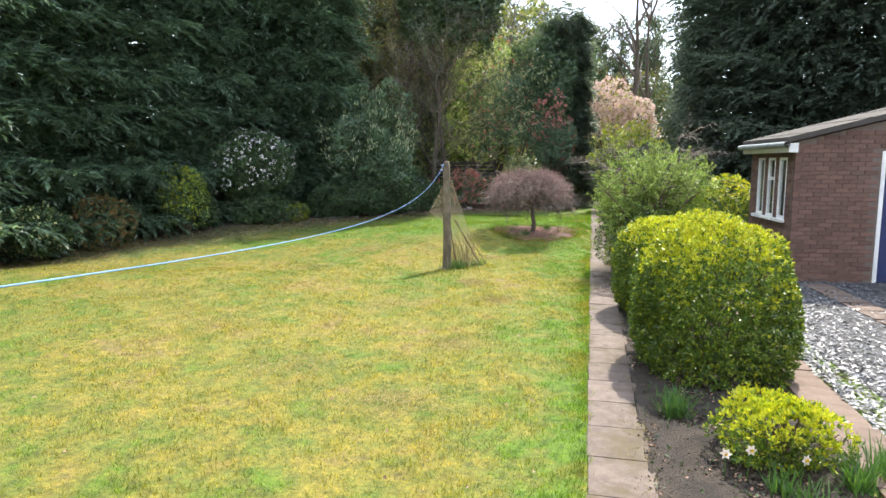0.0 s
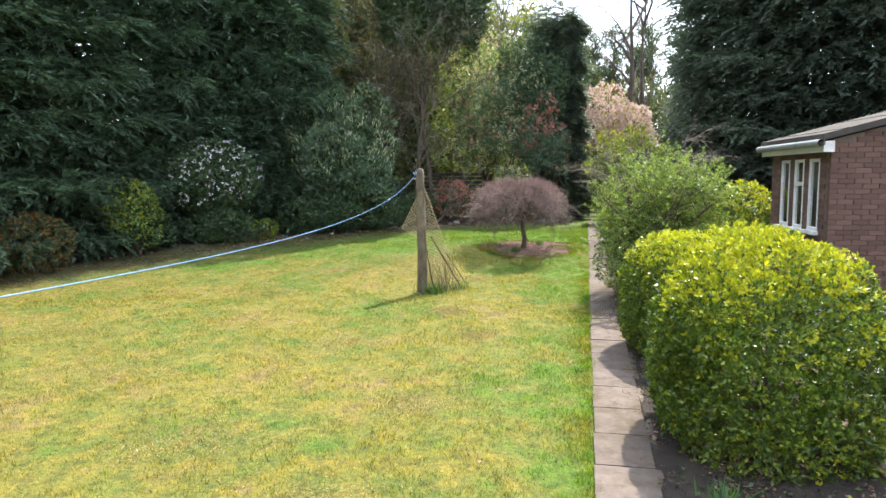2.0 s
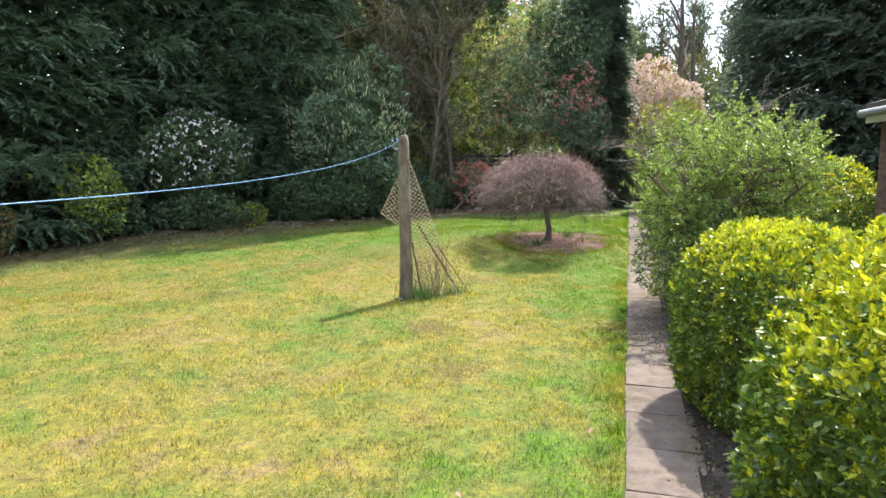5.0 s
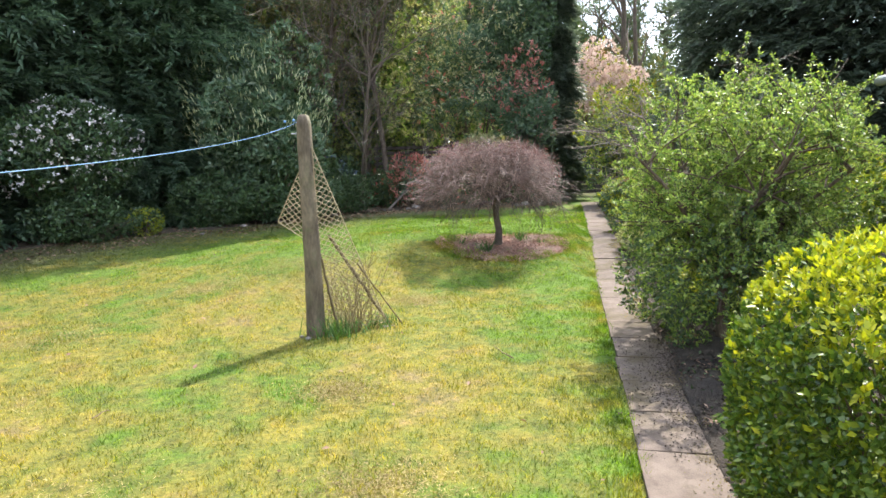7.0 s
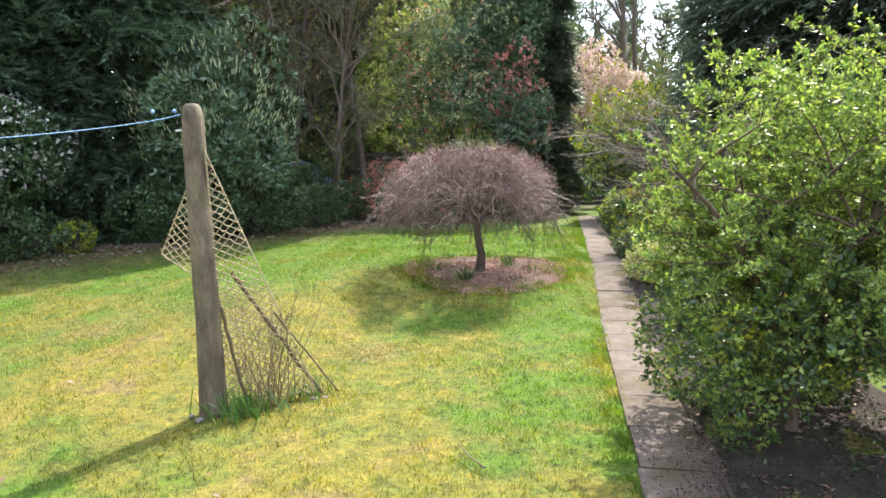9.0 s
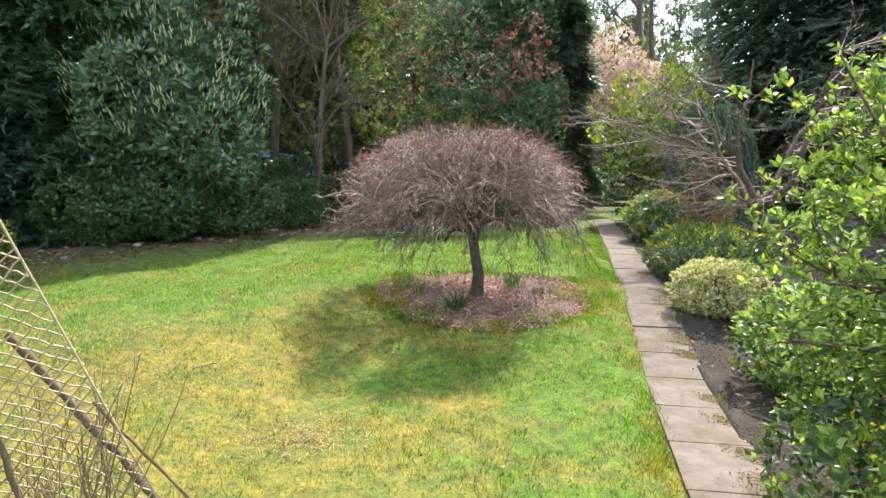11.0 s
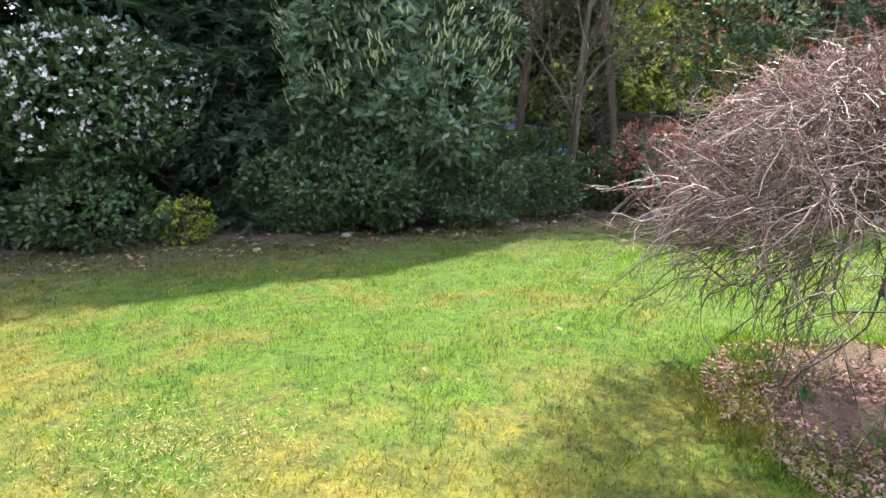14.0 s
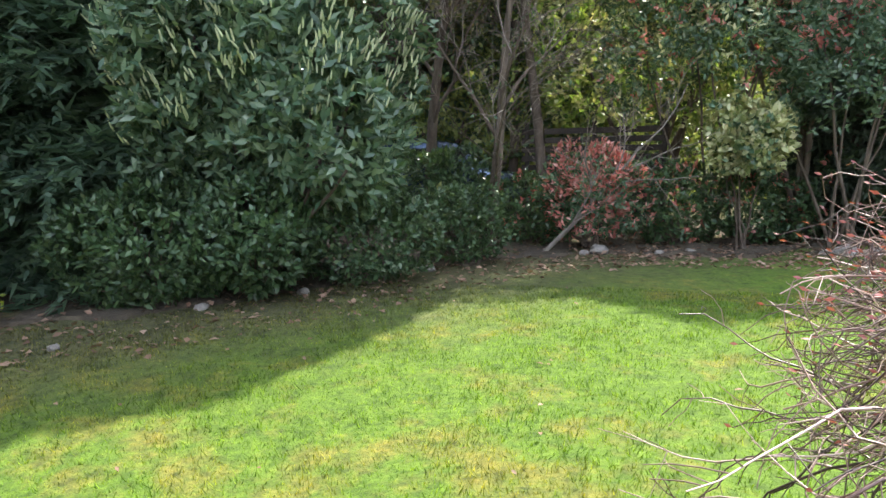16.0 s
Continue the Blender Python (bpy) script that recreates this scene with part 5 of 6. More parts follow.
cherry_laurel((-2.72, 21.0), 1.4, 1.2, 4.2, 3400, 153, "large cherry laurel with upright cream flower spikes")
shrub("hedge_shrub", (-3.5, 19.95), "dark glossy low shrub at the hedge foot", 0.9, 0.7, 1.15, 1300, 5, 0.09, 0.04, [("foliage", M_SHRUB, 1, 1)], 155, 2, 0.18, group="hedge foot shrubs")
shrub("hedge_shrub", (-5.6, 18.05), "dark ivy-leaved low shrub at the hedge foot", 1.1, 0.6, 0.85, 1400, 5, 0.08, 0.045, [("foliage", M_SHRUB, 1, 1)], 156, 2, 0.2, group="hedge foot shrubs")
shrub("hedge_shrub", (-7.3, 16.9), "dark evergreen low shrub at the hedge foot", 1.0, 0.7, 1.1, 1200, 5, 0.09, 0.045, [("foliage", M_SHRUB, 1, 1)], 157, 2, 0.2, group="hedge foot shrubs")
shrub("hedge_shrub", (-1.75, 21.2), "dark small-leaved shrub at the hedge foot", 0.85, 0.7, 1.05, 1300, 5, 0.07, 0.035, [("foliage", M_SHRUB, 0.8, 0.6), ("fresh_foliage", M_LAUREL, 0.2, 0.4)], 158, 2, 0.2, group="hedge foot shrubs")
shrub("hedge_shrub", (-2.7, 20.3), "dark leafy shrub under the laurel", 0.8, 0.6, 1.2, 1200, 5, 0.09, 0.045, [("foliage", M_SHRUB, 1, 0.7), ("fresh_foliage", M_LAUREL, 0, 0.3)], 154, 2, 0.2, group="hedge foot shrubs")
shrub("hedge_shrub", (-1.0, 22.6), "sprawling green shrub at the hedge foot", 0.7, 0.6, 1.0, 900, 5, 0.07, 0.035, [("foliage", M_SHRUB, 1, 0.8), ("fresh_foliage", M_LAUREL, 0, 0.2)], 159, 2, 0.2, group="hedge foot shrubs")
shrub("yellow_shrub", (-4.55, 18.65), "small yellow-green loose shrub at the hedge foot", 0.36, 0.34, 0.55, 240, 5, 0.055, 0.028, [("foliage", M_LIME, 0.55, 0.7), ("dark_foliage", M_SHRUB, 0.45, 0.3)], 160, 2, 0.25)
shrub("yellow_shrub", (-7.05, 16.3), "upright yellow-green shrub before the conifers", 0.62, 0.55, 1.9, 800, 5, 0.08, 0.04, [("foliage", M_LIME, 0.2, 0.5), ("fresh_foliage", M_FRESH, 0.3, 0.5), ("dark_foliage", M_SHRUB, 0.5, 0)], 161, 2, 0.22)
shrub("rusty_shrub", (-8.25, 14.3), "rusty brown-leaved shrub before the conifers", 0.75, 0.7, 1.25, 800, 5, 0.06, 0.03, [("foliage", M_RUST, 0.4, 0.65), ("dark_foliage", M_SHRUB, 0.6, 0.35)], 162, 2, 0.22)
shrub("hedge_shrub", (-9.15, 13.0), "mixed green shrub before the conifers", 0.9, 0.8, 1.2, 1000, 5, 0.08, 0.04, [("foliage", M_SHRUB, 0.9, 0.7), ("cream_foliage", M_CREAM, 0.1, 0.3)], 163, 2, 0.2, group="hedge foot shrubs")
shrub("hedge_shrub", (-9.7, 11.0), "broad green shrub before the conifers", 1.0, 1.0, 1.5, 1100, 5, 0.09, 0.045, [("foliage", M_LAUREL, 0.8, 0.8), ("cream_foliage", M_CREAM, 0.2, 0.2)], 164, 2, 0.2, group="hedge foot shrubs")


for i, (x, y, r, h) in enumerate([(1.9, 24.5, 0.8, 1.2), (3.1, 24.7, 0.8, 1.0), (-0.2, 24.4, 0.7, 1.0), (4.5, 25.2, 0.6, 1.3)]):
    shrub("hedge_shrub", (x, y), "dark shrub under the tall photinias", r, 0.6, h, 700, 5, 0.09, 0.045, [("foliage", M_SHRUB, 0.95, 0.9), ("red_foliage", M_RED, 0.05, 0.1)], 165 + i, 2, 0.25, group="hedge foot shrubs")
shrub("holly_tree", (0.4, 29.2), "dense holly with bright new leaves behind the slatted fence", 2.6, 1.5, 6.0, 2000, 6, 0.16, 0.08, [("foliage", M_SHRUB, 0.5, 0.7), ("bright_foliage", M_UNDER, 0.5, 0.3)], 170, 2.1, 0.2, stems=4, stem_r=0.08, category="tree")


def photinia(at, rx, ry, h, n, seed, label, lift=0.1, red=(0.25, 0.5), L=0.09, pale=None, line=0.0):
    a, c = red
    k = 0.45 if pale else 0.0
    mats = [("red_foliage", M_RED, a, c), ("foliage", M_LAUREL, (1 - a) * (1 - k * 0.3), (1 - c) * (1 - k))]
    if pale:
        mats.append(("pale_foliage", pale, (1 - a) * k * 0.3, (1 - c) * k))
    return shrub("photinia", at, label, rx, ry, h, n, 6, L, L * 0.4, mats, seed, 2.1, 0.28, lift=lift, stems=6, stem_r=0.03, category="evergreen shrub", deep=0.3, line=line)


photinia((0.76, 23.9), 0.66, 0.6, 1.46, 1150, 171, "low photinia bush with red new shoots", red=(0.32, 0.75))
photinia((2.45, 25.0), 1.6, 1.2, 7.0, 4600, 172, "large pale-leaved photinia with a few red shoots", 0.7, (0.07, 0.01), 0.10, M_CREAM)
photinia((3.95, 23.95), 0.8, 0.65, 4.3, 1400, 173, "tall photinia with pink-red new growth on top", 1.0, (0.05, 0.95), 0.1, line=0.72)
shrub("holly_tree", (1.7, 27.6), "tall glossy light green holly tree", 2.0, 1.8, 7.0, 2600, 6, 0.15, 0.07, [("foliage", M_FRESH, 0.6, 0.5), ("pale_foliage", M_CREAM, 0.4, 0.5)], 174, 2.1, 0.16, lift=0.6, stems=4, stem_r=0.08, category="tree")
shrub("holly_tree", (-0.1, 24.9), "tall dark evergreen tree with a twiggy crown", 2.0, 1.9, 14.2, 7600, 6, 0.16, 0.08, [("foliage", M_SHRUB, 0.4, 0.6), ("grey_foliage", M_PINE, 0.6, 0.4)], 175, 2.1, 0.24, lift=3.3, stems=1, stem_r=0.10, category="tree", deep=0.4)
bare_tree("twiggy_tree", (-0.65, 23.1), "bare twiggy tree with a dark leaning trunk", 5.6, 176, 0.085, 14, 1000, 1.0, 0.15, (0.05, 0.02), M_BARK, tmat=M_BROWNTWIG, tw_len=1.1, limb_len=0.45, tr=0.004, leaves=("young_foliage", M_SHRUB, 500, 3, 0.06, 0.03, 0.03))
bare_tree("twiggy_tree", (0.0, 23.3), "bare shrub of leaning pale stems", 2.0, 177, 0.035, 8, 160, 1.0, 0.1, (0.9, 0.1), M_BARKG, tmat=M_BROWNTWIG, tr=0.003, tw_len=0.5, limb_len=0.6)
shrub("holly_tree", (3.7, 25.0), "grey-green evergreen tree beside the dark cypress", 1.15, 0.9, 7.1, 2600, 6, 0.13, 0.06, [("foliage", M_LAUREL, 0.4, 0.6), ("dark_foliage", M_SHRUB, 0.6, 0.4)], 179, 2.2, 0.22, lift=2.4, stems=3, stem_r=0.06, category="tree", deep=0.4)
conifer("dark_cypress", (4.72, 25.7), "dense dark columnar cypress", 7.9, 0.92, 5200, 178, M_DARKCON, "", 0.05, 0.36, 0.3, "conifer", 0.97, 7.1, face=-100)


for i, (x, y, h, lean) in enumerate([(-2.1, 25.4, 9.0, 0.05), (-3.6, 24.6, 10.0, -0.04), (-0.9, 28.0, 9.5, 0.02), (-4.2, 28.2, 9.0, 0.0)]):
    bare_tree("twiggy_tree", (x, y), "tall grey twiggy tree with small new leaves behind the laurel", h, 270 + i, 0.11, 16, 520, 0.9, 0.15, (lean, 0), M_BARK, tmat=M_BROWNTWIG, tw_len=1.3, limb_len=0.34, tr=0.006, group="twiggy trees", leaves=("young_foliage", M_WOOD, 1300, 4, 0.09, 0.05, 0.12))
for i, (x, y, r, h) in enumerate([(-3.4, 30.2, 2.3, 12.5), (-0.9, 31.2, 2.2, 12.0), (-5.8, 27.5, 2.2, 13.0), (-4.6, 33.5, 2.6, 13.0), (-2.2, 34.5, 2.6, 12.0)]):
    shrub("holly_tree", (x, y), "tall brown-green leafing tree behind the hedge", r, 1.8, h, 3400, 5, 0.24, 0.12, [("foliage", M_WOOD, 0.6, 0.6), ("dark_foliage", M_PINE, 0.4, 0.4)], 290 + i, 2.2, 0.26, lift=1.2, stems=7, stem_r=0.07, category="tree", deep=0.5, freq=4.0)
for i, (x, y) in enumerate([(-4.3, 36.5), (-1.2, 37.5), (-7.4, 35.0), (-5.1, 40.5)]):
    conifer("hedge_conifer", (x, y), "tall conifer beyond the far hedge", 13.0, 2.5, 2300, 300 + i, M_CONIFER, "hedge conifers", cone=0.6, size=0.9, face=-80, leaf=0.40, w=0.16)
shrub("hedge_shrub", (-1.7, 24.9), "dark shrub between the laurel and the car", 1.1, 0.6, 1.45, 900, 5, 0.10, 0.05, [("foliage", M_SHRUB, 1, 1)], 282, 2, 0.22, group="hedge foot shrubs")
shrub("cream_shrub", (2.72, 23.85), "pale large-leaved shrub among the photinias", 0.50, 0.42, 2.05, 420, 6, 0.11, 0.07, [("foliage", M_CREAM, 0.8, 0.9), ("green_foliage", M_LAUREL, 0.2, 0.1)], 280, 2.1, 0.25, lift=0.95, stems=5, stem_r=0.02)

# ---- slatted fence, car and stones behind the hedge ----
def slat_fence(x0, x1, y, z0, n, label, name="slatted_fence"):
    t = thing(name, (x0, y, g(x0, y)), label, "fence")
    L = x1 - x0
    for i in range(int(L / 1.2) + 1):
        part("post", boxed(i * 1.2, i * 1.2 + 0.08, 0.02, 0.10, -0.1, z0 + n * 0.16 + 0.06, bev=0.006), M_FENCE, t)
    for i in range(n):
        part("slat", boxed(-0.05, L + 0.05, -0.012, 0.012, z0 + i * 0.16, z0 + i * 0.16 + 0.105, bev=0.004), M_FENCE, t)
    return t


slat_fence(-0.5, 1.9, 26.4, 0.25, 10, "dark stained slatted timber fence behind the shrubs")
slat_fence(5.0, 10.0, 27.2, 0.1, 11, "dark close-boarded timber fence at the end of the paving")


def parked_car(x, y, turn):
    t = thing("car", (x, y, g(x, y)), "grey-blue parked hatchback half hidden by the hedge", "car", turn=turn)
    prof = [(-2.0, 0.32), (-2.02, 0.78), (-1.88, 1.1), (-1.45, 1.58), (-0.3, 1.68), (0.45, 1.58), (1.15, 1.08), (1.9, 0.90), (2.02, 0.55), (1.98, 0.3)]
    bm = bmesh.new()
    rows = []
    for yy, sc in ((-0.84, 0.93), (-0.76, 1.0), (0.0, 1.015), (0.76, 1.0), (0.84, 0.93)):
        rows.append([bm.verts.new((px * (0.985 if abs(yy) > 0.8 else 1), yy * (0.86 if pz > 1.1 else 1.0), 0.3 + (pz - 0.3) * sc)) for px, pz in prof])
    for a, b in zip(rows, rows[1:]):
        for i in range(len(prof)):
            j = (i + 1) % len(prof)
            bm.faces.new((a[i], a[j], b[j], b[i]))
    bm.faces.new(rows[0])
    bm.faces.new(rows[-1][::-1])
    bmesh.ops.recalc_face_normals(bm, faces=bm.faces)
    body = part("body", bm, M_CAR, t, "", True)
    for nm, dims in (("side_window", (-1.2, 0.75, -0.785, -0.755, 1.12, 1.50)), ("side_window", (-1.2, 0.75, 0.755, 0.785, 1.12, 1.50))):
        bm = boxed(*dims)
        for v in bm.verts:
            if v.co.z > 1.2:
                v.co.x *= 0.72
        part(nm, bm, M_TYRE, t, "dark side window")
    bm = bmesh.new()
    vs = [bm.verts.new(v) for v in ((0.52, -0.6, 1.565), (0.52, 0.6, 1.565), (1.14, 0.66, 1.115), (1.14, -0.66, 1.115))]
    fc = bm.faces.new(vs)
    bmesh.ops.solidify(bm, geom=[fc], thickness=-0.03)
    part("windscreen", bm, M_TYRE, t, "dark windscreen")
    for wx in (-1.25, 1.25):
        for wy in (-0.78, 0.78):
            bm = bmesh.new()
            bmesh.ops.create_cone(bm, segments=24, radius1=0.31, radius2=0.31, depth=0.2, cap_ends=True, matrix=pose(wx, wy, 0.31, 90))
            w = part("wheel", bm, M_TYRE, t)
            bm = bmesh.new()
            bmesh.ops.create_cone(bm, segments=16, radius1=0.19, radius2=0.16, depth=0.22, cap_ends=True, matrix=pose(wx, wy, 0.31, 90))
            part("rim", bm, M_STEEL, w, "silver rim")


parked_car(-2.4, 27.4, 8)


def stone(x, y, r, seed):
    rng = np.random.default_rng(seed)
    bm = bmesh.new()
    bmesh.ops.create_icosphere(bm, subdivisions=2, radius=r)
    for v in bm.verts:
        n = noise.noise(v.co * 4 / r * 0.3 + Vector((seed, 0, 0)))
        v.co *= 1 + 0.35 * n
        v.co.z *= 0.6
    ob = part("stone", bm, M_STONE, None, "", False)
    ob.matrix_basis = pose(x, y, g(x, y) + r * 0.3, 0, 0, seed * 40)
    tagged(ob, "rough pale garden stone at the hedge foot", "stone", "stones")


for i, (x, y, r) in enumerate([(3.9, 23.5, 0.16), (4.15, 23.4, 0.12), (3.65, 23.45, 0.10), (4.35, 23.6, 0.14), (0.82, 23.42, 0.14), (0.62, 23.3, 0.07), (-1.2, 21.9, 0.08), (1.6, 23.4, 0.07), (2.0, 23.5, 0.08), (-2.9, 19.75, 0.07), (-2.2, 20.5, 0.07), (0.10, 11.42, 0.03), (0.02, 11.50, 0.022), (0.80, 11.78, 0.03), (0.88, 11.80, 0.024), (-3.35, 18.45, 0.05)]):
    stone(x, y, r, i + 1)

# ---- brick store ----
store = thing("brick_store", (6.17, 10.2, g(6.17, 10.2) - 0.02), "small red brick store with a sloping felt roof", "outbuilding", turn=-6.9)
SW, SD, SH, SLOPE, DOOR0, DOOR1 = 4.4, 2.3, 2.46, 0.25, 1.38, 3.6


def prism(pts, y0, y1):
    """A wall from an outline in x, z, from y0 to y1."""
    bm = bmesh.new()
    a = [bm.verts.new((x, y0, z)) for x, z in pts]
    b = [bm.verts.new((x, y1, z)) for x, z in pts]
    bm.faces.new(a)
    bm.faces.new(b[::-1])
    for i in range(len(pts)):
        j = (i + 1) % len(pts)
        bm.faces.new((a[j], a[i], b[i], b[j]))
    bmesh.ops.recalc_face_normals(bm, faces=bm.faces)
    return bm


top = lambda x: SH + SLOPE * x
front = part("front_wall", prism([(0.012, -0.1), (DOOR0, -0.1), (DOOR0, 2.3), (DOOR1, 2.3), (DOOR1, -0.1), (SW, -0.1), (SW, top(SW)), (0.012, top(0.012))], 0.012, 0.2), M_MORTAR, store)
part("back_wall", prism([(0.012, -0.1), (SW, -0.1), (SW, top(SW)), (0.012, top(0.012))], SD - 0.2, SD), M_BRICK, store)
part("end_wall", boxed(SW - 0.2, SW, 0.2, SD - 0.2, -0.1, top(SW - 0.2)), M_BRICK, store)
WINS = [(0.36, 0.74), (0.93, 1.31), (1.50, 1.88)]
WZ0, WZ1 = 1.10, 2.20
bm = bmesh.new()
box(bm, 0.012, 0.2, 0.2, SD - 0.2, -0.1, WZ0)
box(bm, 0.012, 0.2, 0.2, SD - 0.2, WZ1, SH)
ys = [0.2] + [v for w in WINS for v in w] + [SD - 0.2]
for i in range(0, len(ys), 2):
    box(bm, 0.012, 0.2, ys[i], ys[i + 1], WZ0, WZ1)
side = part("side_wall", bm, M_MORTAR, store)
for i, (a, b) in enumerate(WINS):
    w = new("window")
    w.parent = store
    for nm, dims in (("frame", (0.0, 0.06, a, a + 0.045, WZ0, WZ1)), ("frame", (0.0, 0.06, b - 0.045, b, WZ0, WZ1)), ("frame", (0.0, 0.06, a + 0.045, b - 0.045, WZ1 - 0.05, WZ1)), ("frame", (0.0, 0.06, a + 0.045, b - 0.045, WZ0, WZ0 + 0.05)), ("sill", (-0.07, 0.06, a - 0.04, b + 0.04, WZ0 - 0.06, WZ0))):
        part(nm, boxed(*dims, bev=0.006), M_WHITE, w)
    if i == 1:
        part("transom", boxed(-0.008, 0.05, a + 0.045, b - 0.045, WZ1 - 0.42, WZ1 - 0.36, bev=0.004), M_WHITE, w)
    p = part("pane", boxed(0.03, 0.036, a + 0.045, b - 0.045, WZ0 + 0.05, WZ1 - 0.05), M_GLASS, w)
    p.visible_shadow = False
for nm, dims in (("door_frame", (DOOR0, DOOR0 + 0.07, 0.0, 0.12, 0.0, 2.3)), ("door_frame", (DOOR1 - 0.07, DOOR1, 0.0, 0.12, 0.0, 2.3)), ("door_frame", (DOOR0 + 0.07, DOOR1 - 0.07, 0.0, 0.12, 2.22, 2.3))):
    part(nm, boxed(*dims, bev=0.006), M_WHITE, store, "white door frame")
dr = part("door", boxed(DOOR0 + 0.07, DOOR1 - 0.07, 0.05, 0.09, 0.03, 2.22), M_BLUE, store, "navy blue painted door")
for i in range(7):
    x = DOOR0 + 0.09 + i * 0.293
    part("board", boxed(x, x + 0.275, 0.038, 0.052, 0.05, 2.2, bev=0.004), M_BLUE, dr)
part("threshold", boxed(DOOR0 - 0.05, DOOR1 + 0.05, -0.06, 0.2, -0.08, 0.03, bev=0.01), M_SLAB, store)
bm = prism([(-0.16, top(-0.16) + 0.03), (SW + 0.2, top(SW + 0.2) + 0.03), (SW + 0.2, top(SW + 0.2) + 0.12), (-0.16, top(-0.16) + 0.12)], -0.12, SD + 0.14)
roof = part("roof", bm, M_FELT, store, "dark grey mineral felt roof")
for i in range(5):
    x = 0.1 + i * 0.95
    b2 = prism([(x, top(x) + 0.1205), (x + 0.06, top(x + 0.06) + 0.1205), (x + 0.06, top(x + 0.06) + 0.128), (x, top(x) + 0.128)], -0.121, SD + 0.141)
    part("felt_lap", b2, M_FELT, roof)
part("fascia", boxed(-0.15, -0.12, -0.1, SD + 0.12, SH - 0.18, SH - 0.025, bev=0.005), M_WHITE, store, "white fascia board")
part("soffit", boxed(-0.12, 0.0, -0.1, SD + 0.12, SH - 0.10, SH - 0.08), M_WHITE, store)
part("verge_board", boxed(-0.12, 0.0, -0.1, -0.075, SH - 0.18, SH - 0.02), M_WHITE, store)
P = np.stack([np.full(9, -0.20), np.linspace(-0.14, SD + 0.16, 9), np.full(9, SH - 0.05)], 1)[None]
tubes("gutter", P, np.full((1, 9), 0.055), M_GUTTER, store, sides=10)

# ---- house wall and far distance ----
house = tagged(part("wall_south", boxed(-14, 12, -3.3, -3.0, -0.4, 5.2), M_WALL), "pale rendered house wall behind the lawn", "wall", kind="structure")

DCON = "tall dark conifer with dense shaded boughs"
for i, (x, y, h, r) in enumerate([(12.8, 28.4, 15, 2.3), (14.2, 26.0, 16, 2.5), (16.0, 24.8, 16, 2.6), (17.8, 23.5, 16, 2.6), (20.5, 22.0, 15, 2.6), (13.8, 31.4, 17, 2.6), (15.2, 30.4, 17, 2.6), (18.6, 27.6, 17, 2.6), (19.5, 16.0, 15, 2.6), (20.0, 10.0, 15, 2.6), (20.0, 4.0, 15, 2.6)]):
    conifer("tall_conifer", (x, y), DCON, h, r, 3900 if i < 6 else 1300, 190 + i, M_DARKCON, "tall conifers", 0.8, 1.0, 0.8, low_share=0.62, low_h=9.5, face=-125, leaf=0.27, w=0.105)
for i, (x, y, h) in enumerate([(11.09, 39.5, 15.5), (12.4, 40.4, 13)]):
    bare_tree("tall_bare_tree", (x, y), "tall leafless tree with thin upswept branches", h, 210 + i, 0.25, 9, 110, 0.8, 0.35, mat=M_BARK, tmat=M_BARK, tw_len=1.6, limb_len=0.24, tr=0.014)
for i, (x, y, r, h) in enumerate([(8.1, 33.0, 1.3, 6.2), (10.2, 36.0, 1.3, 5.4)]):
    shrub("blossom_tree", (x, y), "rounded tree thick with pale pink blossom", r, 1.3, h, 1500, 5, 0.13, 0.085, [("blossom", M_PINK, 0.55, 0.95), ("foliage", M_LIME, 0.3, 0.03)], 215 + i, 2.0, 0.25, lift=2.2, stems=12, stem_r=0.05, category="tree", deep=0.45, freq=4.5)
# woodland that stands behind the garden
for i, (x, y, r, h, label, m1, m2) in enumerate([
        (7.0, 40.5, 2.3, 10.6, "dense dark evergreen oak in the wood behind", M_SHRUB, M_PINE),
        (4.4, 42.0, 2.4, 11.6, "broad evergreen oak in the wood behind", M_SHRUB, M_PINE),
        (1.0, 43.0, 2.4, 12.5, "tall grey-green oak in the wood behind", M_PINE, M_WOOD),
        (10.6, 47.0, 2.6, 8.2, "brown-budded tree in the wood behind", M_RUST, M_WOOD),
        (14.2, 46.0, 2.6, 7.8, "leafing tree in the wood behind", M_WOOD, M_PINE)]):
    shrub("woodland_tree", (x, y), label, r, r, h, 1900, 5, 0.30, 0.14, [("foliage", m1, 0.6, 0.5), ("mixed_foliage", m2, 0.4, 0.5)], 250 + i, 2.2, 0.22, lift=1.0, stems=8, stem_r=0.09, category="tree", group="woodland trees", deep=0.45, freq=4.0)
bare_tree("woodland_tree", (3.0, 40.0), "tall birch with light green new leaves", 13.5, 256, 0.16, 16, 420, 0.6, 0.2, mat=M_BARKG, tw_len=1.8, limb_len=0.22, group="woodland trees", leaves=("young_foliage", M_LIME, 1500, 4, 0.16, 0.09, 0.12), tr=0.012)
shrub("back_shrub", (5.6, 28.6), "pale grey-green shrub behind the fence", 1.2, 1.0, 2.6, 900, 5, 0.12, 0.06, [("foliage", M_CREAM, 0.3, 0.4), ("green_foliage", M_SHRUB, 0.7, 0.6)], 217, 2, 0.2)
shrub("back_shrub", (11.0, 33.0), "yellow-green shrub behind the fence", 1.5, 1.2, 3.0, 900, 5, 0.13, 0.06, [("foliage", M_LIME, 0.6, 0.8), ("green_foliage", M_SHRUB, 0.4, 0.2)], 218, 2, 0.2)


